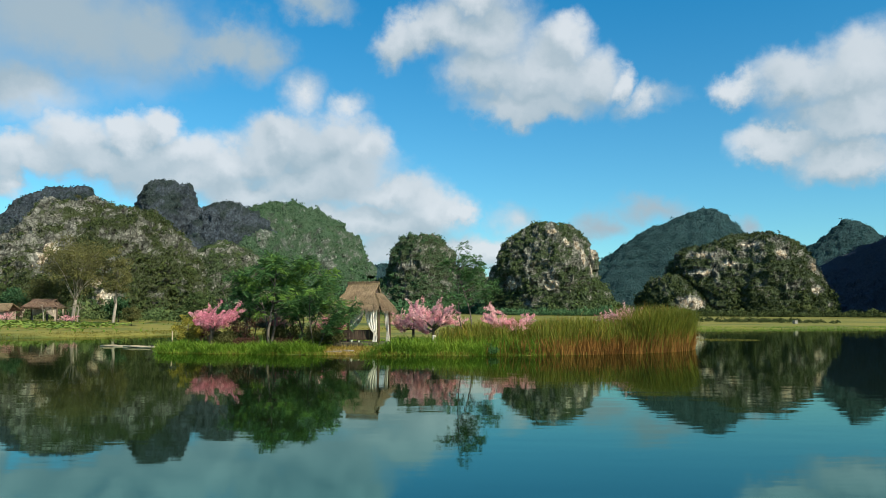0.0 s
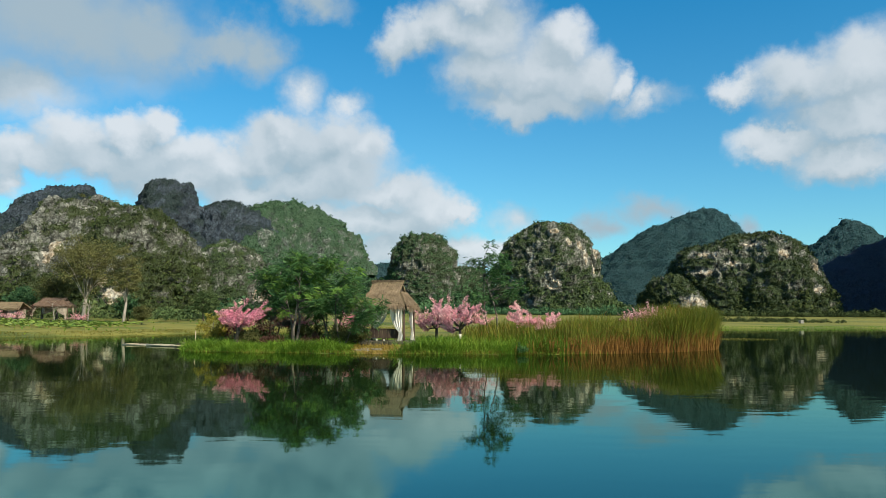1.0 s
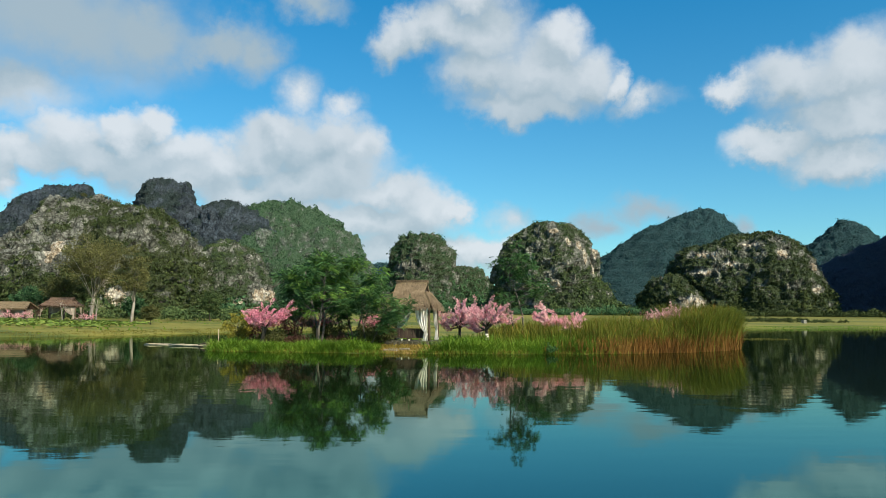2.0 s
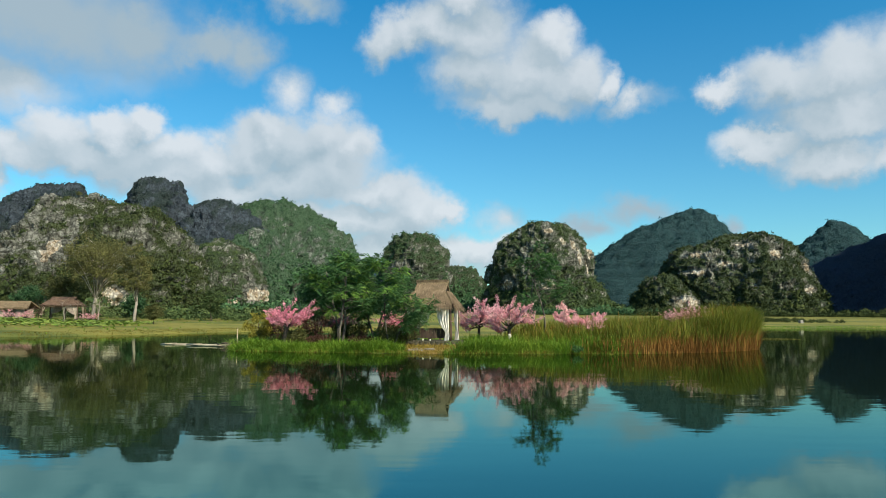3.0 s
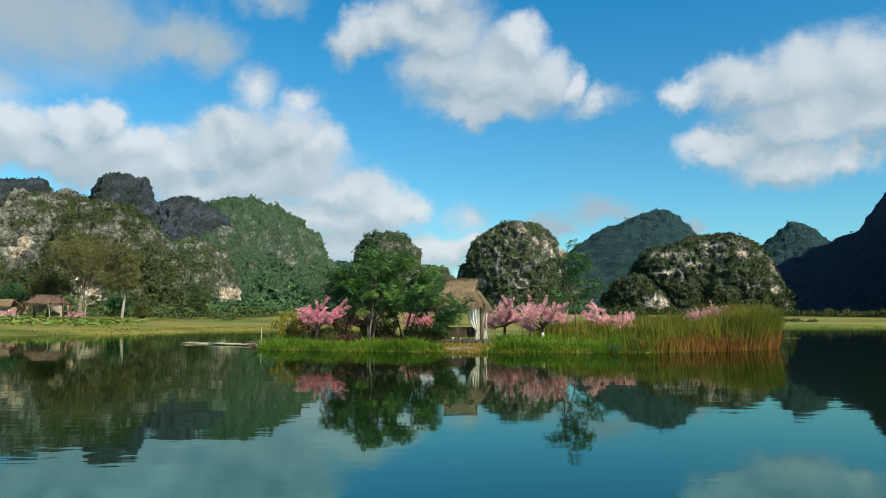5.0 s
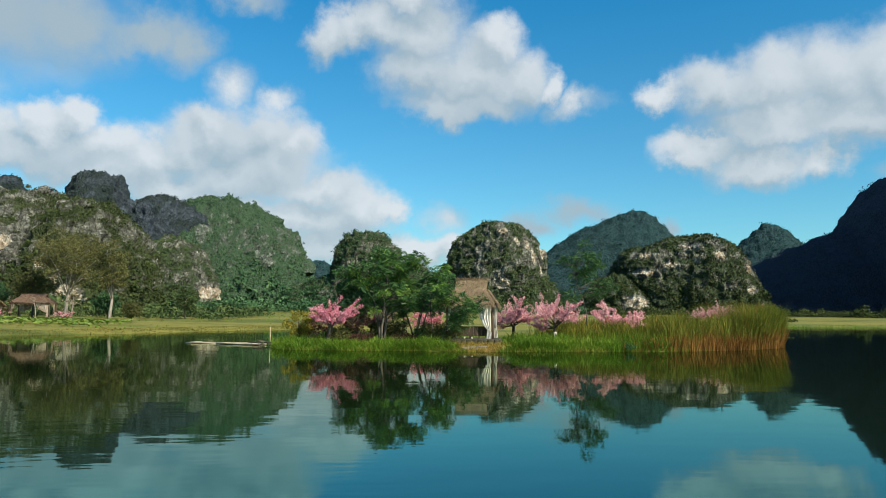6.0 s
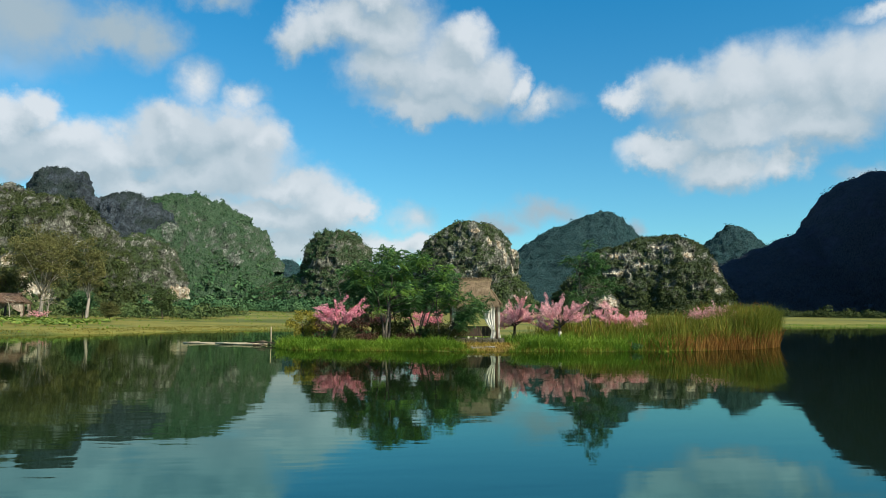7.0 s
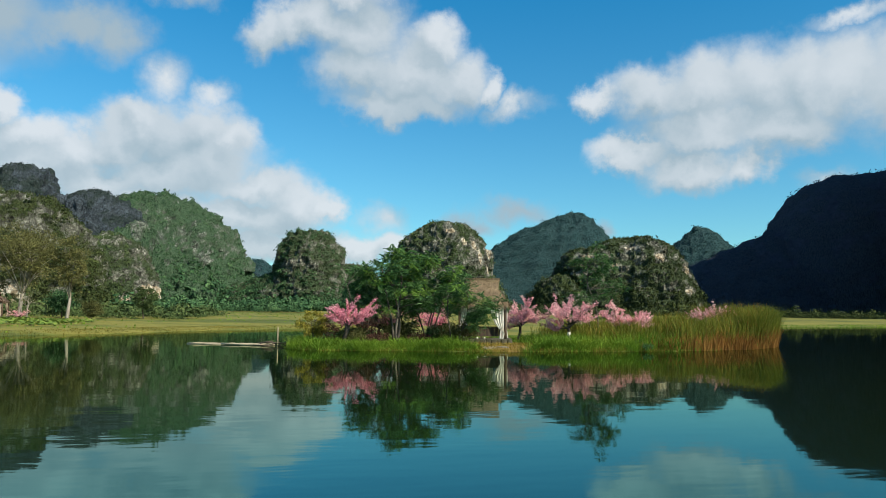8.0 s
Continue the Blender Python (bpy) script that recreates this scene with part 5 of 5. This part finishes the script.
def build_thickets():
    """Scrub along the foot of the hills, seen from afar as one dark line."""
    rnd = np.random.default_rng(61)
    rows = []
    for x0, x1, y0, y1, n, size in ((-95, -38, 128, 190, 500, 1.5), (-100, -20, 320, 400, 420, 3.3), (-70, 40, 500, 590, 620, 5.0), (20, 120, 385, 425, 520, 2.6),
                                    (100, 260, 375, 425, 700, 2.4), (230, 460, 330, 385, 700, 2.8), (56, 106, 190, 216, 260, 0.8)):
        p = rnd.uniform((x0, y0), (x1, y1), (n, 2))
        z = land_height(p[:, 0], p[:, 1])
        s = size * rnd.lognormal(-0.1, 0.3, n)
        tv, tf = clump_template(64, rnd, 0.20)
        a = rnd.uniform(0, 6.28, n)
        mats = frames_along(np.stack([np.cos(a), np.sin(a), np.zeros(n)], axis=1), rnd, roll=np.zeros(n))
        rows.append(scatter(tv, tf, mats, np.column_stack([p, z + 0.4 * s]), s))
    stuff("thicket", joined(rows[:1]), MAT_SCRUB_MID, "olive thicket along the foot of the grey hill", "thicket")
    stuff("thicket", joined(rows[1:4]), MAT_SCRUB_FRESH, "green thicket along the foot of the hills", "thicket")
    stuff("thicket", joined(rows[4:]), MAT_SCRUB, "dark green thicket along the foot of the hills", "thicket")
    # lotus leaves in the shallows of the far bank
    n = 5500
    p = np.column_stack([rnd.uniform(-110, -46, n), rnd.uniform(88, 110, n)])
    z = land_height(p[:, 0], p[:, 1])
    a = np.linspace(0, 2 * np.pi, 8)[:-1]
    tv = np.concatenate([[(0, 0, -0.12)], np.column_stack([np.cos(a), np.sin(a), np.zeros(7)])])
    tf = np.array([(0, k + 1, (k + 1) % 7 + 1) for k in range(7)])
    tilt = unit_vectors(n, rnd) * 0.45 + np.array([0, 0, 1.0])
    mats = frames_along(tilt, rnd)[:, :, [2, 0, 1]]
    arr = scatter(tv, tf, mats, np.column_stack([p, z + rnd.uniform(0.2, 0.55, n)]), rnd.uniform(0.12, 0.26, n))
    stuff("lotus_patch", arr, MAT_LOTUS, "patch of bright green lotus leaves on the far bank", "lotus")


build_thickets()

# ---- thatched pavilions ----


def slab(corners, thick, mat, name, parent, cuts=7, rough=0.03, label=""):
    """A thick quadrilateral of thatch, its surface uneven."""
    a, b, c, d = [Vector(p) for p in corners]
    n = (b - a).cross(d - a).normalized()
    bm = bmesh.new()
    rows = []
    for side in (0, 1):
        grid = []
        for i in range(cuts + 1):
            row = []
            for k in range(cuts + 1):
                u, v = k / cuts, i / cuts
                p = a.lerp(b, u).lerp(d.lerp(c, u), v)
                if side:
                    p = p + n * (thick * (1.0 + 0.25 * math.sin(9 * u + 5 * v)) + random.uniform(-rough, rough))
                row.append(bm.verts.new(p))
            grid.append(row)
        rows.append(grid)
    for side, grid in enumerate(rows):
        for i in range(cuts):
            for k in range(cuts):
                bm.faces.new((grid[i][k], grid[i][k + 1], grid[i + 1][k + 1], grid[i + 1][k]))
    lo, hi = rows
    rim = [(0, k) for k in range(cuts)] + [(i, cuts) for i in range(cuts)] + [(cuts, k) for k in range(cuts, 0, -1)] + [(i, 0) for i in range(cuts, 0, -1)]
    for (i0, k0), (i1, k1) in zip(rim, rim[1:] + rim[:1]):
        bm.faces.new((lo[i0][k0], lo[i1][k1], hi[i1][k1], hi[i0][k0]))
    return part(name, bm, mat, parent, label)


def strands(corners, thick, n, rnd, hang=0.22):
    """Loose straws lying down a slope and hanging over its eave (corners: eave left, eave right, top right, top left)."""
    a, b, c, d = [np.array(p, float) for p in corners]
    nrm = np.cross(b - a, d - a)
    nrm /= np.linalg.norm(nrm)
    u, v = rnd.uniform(0, 1, n), rnd.uniform(-0.02, 1, n) ** 1.0
    v[: n // 3] = rnd.uniform(0, 0.22, n // 3)
    def at(uu, vv):
        lo = a + (b - a) * uu[:, None]
        hi = d + (c - d) * uu[:, None]
        return lo + (hi - lo) * vv[:, None]
    slope = np.linalg.norm((d + c) / 2 - (a + b) / 2)
    top = at(u, v) + nrm * (thick + rnd.uniform(-0.02, 0.05, n))[:, None]
    low = at(np.clip(u + rnd.normal(0, 0.03, n), 0, 1), v - rnd.uniform(0.25, 0.6, n) / slope) + nrm * (thick + rnd.uniform(-0.03, 0.03, n))[:, None]
    low[:, 2] -= np.where(v < 0.25, rnd.uniform(0, hang, n), 0)
    w = (b - a) / np.linalg.norm(b - a) * 0.014
    verts = np.stack([top - w, top + w, low + w * 0.6, low - w * 0.6], axis=1).reshape(-1, 3)
    f = np.arange(4 * n).reshape(-1, 4)
    return verts, f


def curtain(name, parent, top, tie, foot, waist=0.16, folds=4, mat=None):
    """Cloth hung from top (x0, x1, y, z), gathered at tie (x, y, z) and falling to foot (x, y, z, half width)."""
    nu, nv = 40, 22
    shape = Shape()
    verts, faces = [], []
    for j in range(nv + 1):
        v = j / nv
        for i in range(nu + 1):
            u = i / nu
            k = v / 0.68
            if v < 0.68:
                e = k ** 2.4
                x = (top[0] + (top[1] - top[0]) * u) * (1 - e) + (tie[0] + waist * (u - 0.5)) * e
                z = top[3] + (tie[2] - top[3]) * k - 0.10 * math.sin(math.pi * k) * abs(u - 0.5)
                y = top[2] + (tie[1] - top[2]) * e
                fold = 0.02 + 0.02 * e
            else:
                e = (v - 0.68) / 0.32
                half = waist / 2 + (foot[3] - waist / 2) * e
                x = tie[0] + (foot[0] - tie[0]) * e + 2 * half * (u - 0.5)
                z = tie[2] + (foot[2] - tie[2]) * e
                y = tie[1] + (foot[1] - tie[1]) * e
                fold = 0.028
            y += fold * (math.sin(2 * math.pi * folds * u + 0.8 * math.sin(3 * v)) + 0.5 * math.sin(2 * math.pi * 1.7 * folds * u + 1.3 - v))
            verts.append((x, y, z))
    for j in range(nv):
        for i in range(nu):
            a = j * (nu + 1) + i
            faces.append((a, a + 1, a + nu + 2, a + nu + 1))
    m = len(verts)
    verts += [(x, y + 0.006, z) for x, y, z in verts]
    faces += [tuple(m + i for i in reversed(f)) for f in faces]
    shape.add(verts, faces)
    return shape.link(name, mat or MAT_CLOTH, parent)


def pavilion(m, label, group, w=1.66, dep=1.2, floor_z=0.74, base_z=0.25, eave=3.24, brk=4.10, top=4.80, seed=5, cloth=True, straw=5200, bind=True, thatch=None, drape=None):
    rnd = np.random.default_rng(seed)
    thatch = thatch or MAT_THATCH
    hut = thing("pavilion", m, label, "pavilion", group)
    # stone plinth: a slab with a rim of rough stones
    part("floor_slab", box_bm(2 * w + 0.5, 2 * dep + 0.5, floor_z - base_z, (0, 0, (floor_z + base_z) / 2), 0, 0.02), MAT_STONE_MOSSY, hut)
    for side in range(4):
        length = w if side % 2 == 0 else dep
        off = (dep if side % 2 == 0 else w) + 0.32
        k = -length - 0.28
        while k < length + 0.28:
            s = rnd.uniform(0.26, 0.5)
            bm = box_bm(s * 0.94, 0.3, floor_z - base_z + rnd.uniform(-0.06, 0.05), (0, 0, 0), 0, 0.05)
            for v in bm.verts:
                v.co += Vector(rnd.uniform(-0.025, 0.025, 3))
            spin = pose(0, 0, 0, 0, 0, 90 * side)
            st = part("stone", bm, MAT_STONE_MOSSY, hut)
            st.matrix_local = spin @ pose(k + s / 2, -off, (floor_z + base_z) / 2 - 0.02, 0, 0, rnd.uniform(-5, 5))
            k += s
    for sx in (-1, 1):
        for sy in (-1, 1):
            sh = Shape()
            x, y = sx * w, sy * dep
            sh.tube([(x, y, floor_z), (x + 0.015, y, floor_z + 0.8), (x - 0.01, y + 0.01, floor_z + 1.6), (x, y, eave + 0.12)], [0.10, 0.088, 0.085, 0.08], 10, 0.04)
            sh.link("post", MAT_LOG, hut)
    for sy in (-1, 1):
        sh = Shape()
        sh.tube([(-w - 0.35, sy * dep, eave - 0.08), (0, sy * dep, eave - 0.1), (w + 0.35, sy * dep, eave - 0.08)], [0.07, 0.075, 0.065], 8, 0.04)
        sh.link("beam", MAT_LOG, hut)
    for sx in (-1, 1):
        sh = Shape()
        sh.tube([(sx * w, -dep - 0.35, eave + 0.04), (sx * w, 0, eave + 0.03), (sx * w, dep + 0.35, eave + 0.04)], [0.065, 0.07, 0.06], 8, 0.04)
        sh.link("beam", MAT_LOG, hut)
    # roof: a hipped skirt of thatch below, a steeper gabled cap above
    ex, ey = w + 0.10, dep + 0.32
    bx, by = w * 0.68, dep * 0.56
    rx = w * 0.64
    hang = eave - 0.02
    skirts = [((-ex, -ey, hang), (ex, -ey, hang), (bx, -by, brk), (-bx, -by, brk)),
              ((ex, -ey, hang), (ex, ey, hang), (bx, by, brk), (bx, -by, brk)),
              ((ex, ey, hang), (-ex, ey, hang), (-bx, by, brk), (bx, by, brk)),
              ((-ex, ey, hang), (-ex, -ey, hang), (-bx, -by, brk), (-bx, by, brk))]
    caps = [((-rx - 0.08, -by - 0.06, brk - 0.04), (rx + 0.08, -by - 0.06, brk - 0.04), (rx + 0.12, 0.0, top - 0.1), (-rx - 0.12, 0.0, top - 0.1)),
            ((rx + 0.08, by + 0.06, brk - 0.04), (-rx - 0.08, by + 0.06, brk - 0.04), (-rx - 0.12, 0.0, top - 0.1), (rx + 0.12, 0.0, top - 0.1))]
    for c in skirts:
        s = slab(c, 0.13, thatch, "roof_skirt", hut)
        v, f = strands(c, 0.13, straw // 5, rnd)
        put_mesh("straw", v, f, MAT_STRAW, s)["kind"] = "stuff"
    for c in caps:
        s = slab(c, 0.13, thatch, "roof_cap", hut)
        v, f = strands(c, 0.13, straw // 6, rnd, 0.1)
        put_mesh("straw", v, f, MAT_STRAW, s)["kind"] = "stuff"
    for sx in (-1, 1):
        bm = bmesh.new()
        x = sx * (rx - 0.05)
        tri = [bm.verts.new(p) for p in ((x, -by, brk - 0.05), (x, by, brk - 0.05), (x, 0, top - 0.12))]
        tri2 = [bm.verts.new((p.co.x - sx * 0.05, p.co.y, p.co.z)) for p in tri]
        bm.faces.new(tri)
        bm.faces.new(tri2[::-1])
        for i in range(3):
            j = (i + 1) % 3
            bm.faces.new((tri[i], tri[j], tri2[j], tri2[i]))
        part("gable_board", bm, MAT_DARKWOOD, hut, "dark boarded gable")
    sh = Shape()
    sh.tube([(-rx - 0.18, 0, top), (-0.3, 0, top - 0.03), (0.4, 0, top - 0.02), (rx + 0.18, 0, top + 0.01)], [0.10, 0.12, 0.12, 0.10], 9, 0.08)
    ridge = sh.link("ridge_roll", thatch, hut)
    n = straw // 6
    p0 = np.column_stack([rnd.uniform(-rx - 0.18, rx + 0.18, n), rnd.normal(0, 0.05, n), np.full(n, top + 0.02)])
    p1 = p0 + np.column_stack([rnd.normal(0, 0.05, n), rnd.normal(0, 0.07, n), rnd.uniform(0.06, 0.22, n)])
    wv = np.array([0.012, 0, 0])
    v = np.stack([p0 - wv, p0 + wv, p1 + wv * 0.5, p1 - wv * 0.5], axis=1).reshape(-1, 3)
    put_mesh("straw", v, np.arange(4 * n).reshape(-1, 4), MAT_STRAW, ridge)["kind"] = "stuff"
    if bind:
        for zz, k in ((top - 0.22, 0.86), (brk + 0.05, 1.02)):
            sh = Shape()
            yy = -by * (top - 0.1 - zz) / (top - brk) - 0.16
            sh.tube([(-rx * k - 0.1, yy, zz), (0, yy - 0.01, zz - 0.015), (rx * k + 0.1, yy, zz)], [0.016, 0.018, 0.016], 6)
            sh.link("binding_pole", MAT_BAMBOO, hut, "thin pale bamboo binding pole")
    if cloth:
        ct, cf = eave - 0.14, floor_z + 0.03
        curtain("curtain", hut, (w * 0.36, w - 0.12, -dep - 0.02, ct), (w - 0.24, -dep - 0.06, floor_z + 0.62), (w - 0.2, -dep - 0.05, cf, 0.24), waist=0.24, mat=drape)
        curtain("curtain", hut, (w - 0.1, w + 0.2, dep * 0.2, ct), (w + 0.06, dep * 0.5, floor_z + 0.75), (w + 0.08, dep * 0.5, cf, 0.16), folds=3, mat=drape)
        curtain("curtain", hut, (-w + 0.1, -w * 0.25, dep - 0.06, ct), (-w + 0.22, dep - 0.05, floor_z + 0.8), (-w + 0.2, dep - 0.05, cf, 0.18), mat=drape)
        curtain("curtain", hut, (-w + 0.08, -w + 0.5, -dep - 0.02, ct), (-w + 0.08, -dep - 0.06, floor_z + 1.05), (-w - 0.05, -dep - 0.1, floor_z + 0.55, 0.26), folds=3, mat=drape)
    return hut


HUT = pose(-5.68, 51.75, 0, 0, 0, -14)
pavilion(HUT, "small thatched pavilion with white tied curtains on a stone plinth", "pavilions by the lake", 1.58)


def bench(m):
    b = thing("bench", m, "dark wooden bench with a slatted back", "bench")
    part("seat", box_bm(2.9, 0.42, 0.06, (0, 0, 0.42)), MAT_DARKWOOD, b)
    for k in range(10):
        part("back_slat", box_bm(0.28, 0.035, 0.62, (-1.3 + 0.29 * k, 0.2, 0.48)), MAT_DARKWOOD, b)
    part("back_rail", box_bm(2.95, 0.06, 0.07, (0, 0.2, 0.82)), MAT_DARKWOOD, b)
    for x in (-1.35, 0, 1.35):
        for y in (-0.15, 0.17):
            part("leg", box_bm(0.08, 0.08, 0.4, (x, y, 0.2)), MAT_DARKWOOD, b)


def low_table(m):
    t = thing("low_table", m, "low dark wooden tea table on the pavilion floor", "table")
    part("tabletop", box_bm(0.8, 0.5, 0.05, (0, 0, 0.36)), MAT_LOG, t)
    for x in (-0.33, 0.33):
        for y in (-0.19, 0.19):
            part("leg", box_bm(0.06, 0.06, 0.335, (x, y, 0.168)), MAT_LOG, t)


def cup(m, big):
    sh = Shape()
    sh.tube([(0, 0, 0), (0, 0, 0.02 * big), (0, 0, 0.08 * big), (0, 0, 0.14 * big)], [0.035 * big, 0.05 * big, 0.065 * big, 0.06 * big], 12)
    ob = sh.link("pot", MAT_CLOTH)
    ob.matrix_world = m
    tagged(ob, "small white pot standing on the plinth", "pot", "pots on the plinth")


bench(HUT @ pose(-0.05, -0.72, 0.742, 0, 0, 180))
low_table(HUT @ pose(0.2, 0.25, 0.742))
cup(HUT @ pose(-0.35, -1.3, 0.742), 1.0)
cup(HUT @ pose(0.15, -1.2, 0.742), 0.8)

# ---- sheds on the far bank ----
pavilion(pose(-63.4, 115.5, 0, 0, 0, 8), "dark thatched open shed with dingy drapes on the far bank", "pavilions by the lake", 2.6, 1.8, 1.75, 1.1, 3.8, 4.6, 5.1, 9, True, 500, False, MAT_THATCH_OLD, MAT_WALL)


def shed(m, label):
    s = thing("shed", m, label, "shed")
    for x, sx in ((-2.9, 1.6), (0.3, 2.2), (3.1, 1.4)):
        part("wall_panel", box_bm(sx, 0.16, 1.9, (x, -1.5, 0.95), 0, 0.01), MAT_WALL, s)
    part("back_wall", box_bm(7.6, 0.16, 2.0, (0, 1.5, 1.0), 0, 0.01), MAT_WALL, s)
    for x in (-3.85, -1.7, 1.8, 3.85):
        sh = Shape()
        sh.tube([(x, -1.55, 0), (x, -1.55, 2.1)], [0.09, 0.08], 8)
        sh.link("post", MAT_LOG, s)
    for c in (((-4.5, -2.2, 1.95), (4.5, -2.2, 1.95), (4.0, 0, 3.05), (-4.0, 0, 3.05)), ((4.5, 2.2, 1.95), (-4.5, 2.2, 1.95), (-4.0, 0, 3.05), (4.0, 0, 3.05))):
        r = slab(c, 0.16, MAT_THATCH, "roof_slope", s)
        v, f = strands(c, 0.16, 700, np.random.default_rng(3))
        put_mesh("straw", v, f, MAT_STRAW, r)["kind"] = "stuff"


shed(pose(-73.5, 117, 1.35, 0, 0, 6), "low thatched shed with pale washed walls")
shed(pose(-84.0, 118, 1.35, 0, 0, 4), "low thatched shed with pale washed walls")


BH = np.random.default_rng(71)
for bx_, by_ in ((-66.9, 111.5), (-69.6, 112), (-72.2, 111.6), (-75.2, 112.2), (-78.4, 112), (-81.8, 112.4), (-58.0, 112.6)):
    blossom_tree((bx_, by_), 2.0 + 0.3 * BH.uniform(), 1.5, BH, "low pink blossom tree before the sheds", (0, 0), 18, trunk_h=0.25)

# ---- landing raft ----


def raft():
    a, b = Vector((-26.5, 56.6, LAKE - 0.04)), Vector((-19.9, 53.2, LAKE - 0.04))
    d = (b - a).normalized()
    side = Vector((-d.y, d.x, 0))
    r = thing("bamboo_raft", pose(0, 0, 0), "weathered bamboo raft lying low in the water", "raft")
    rnd = np.random.default_rng(81)
    for k in range(7):
        s0, s1 = rnd.uniform(0, 0.12), rnd.uniform(0.55, 0.75)
        o = side * (-0.36 + 0.12 * k)
        p, q = a.lerp(b, s0) + o, a.lerp(b, s1) + o
        sh = Shape()
        pts = [p.lerp(q, i / 6) + Vector((0, 0, 0.06 + 0.03 * math.sin(i + k))) for i in range(7)]
        sh.tube(pts, [0.055, 0.05, 0.055, 0.05, 0.055, 0.05, 0.045], 8)
        sh.link("pole", MAT_BAMBOO, r)
    for k in range(6):
        s0, s1 = rnd.uniform(0.42, 0.55), rnd.uniform(0.88, 1.0)
        o = side * (-0.75 + 0.13 * k) + Vector((0, 0, 0.11))
        p, q = a.lerp(b, s0) + o, a.lerp(b, s1) + o
        sh = Shape()
        sh.tube([p.lerp(q, i / 4) + Vector((0, 0, 0.02 * math.sin(2 * i + k))) for i in range(5)], [0.055, 0.06, 0.055, 0.06, 0.05], 8)
        sh.link("pole", MAT_BAMBOO, r)
    for s in (0.15, 0.5, 0.7, 0.92):
        sh = Shape()
        c = a.lerp(b, s) + Vector((0, 0, 0.14))
        sh.tube([c - side * 0.65, c, c + side * 0.5], [0.03, 0.032, 0.03], 6)
        sh.link("crossbar", MAT_BAMBOO, r)
    sh = Shape()
    sh.tube([(-19.9, 53.65, -0.9), (-19.9, 53.65, 0.5), (-19.91, 53.6, 1.45)], [0.04, 0.037, 0.034], 9)
    post = sh.link("mooring_post", MAT_BAMBOO)
    tagged(post, "pale upright mooring post in the shallows", "post")
    pile = thing("driftwood_pile", pose(-19.9, 53.0, LAKE - 0.04), "heap of dark driftwood and sticks by the post", "driftwood")
    for k in range(16):
        p = Vector((rnd.uniform(-0.9, 0.9), rnd.uniform(-0.5, 0.5), rnd.uniform(0.02, 0.32)))
        o = Vector((rnd.uniform(-0.9, 0.9), rnd.uniform(-0.3, 0.3), rnd.uniform(-0.1, 0.15)))
        sh = Shape()
        sh.tube([p - o, p + Vector((0, 0, 0.03)), p + o], [0.03, 0.045, 0.02], 6)
        sh.link("stick", MAT_BARK, pile)


raft()
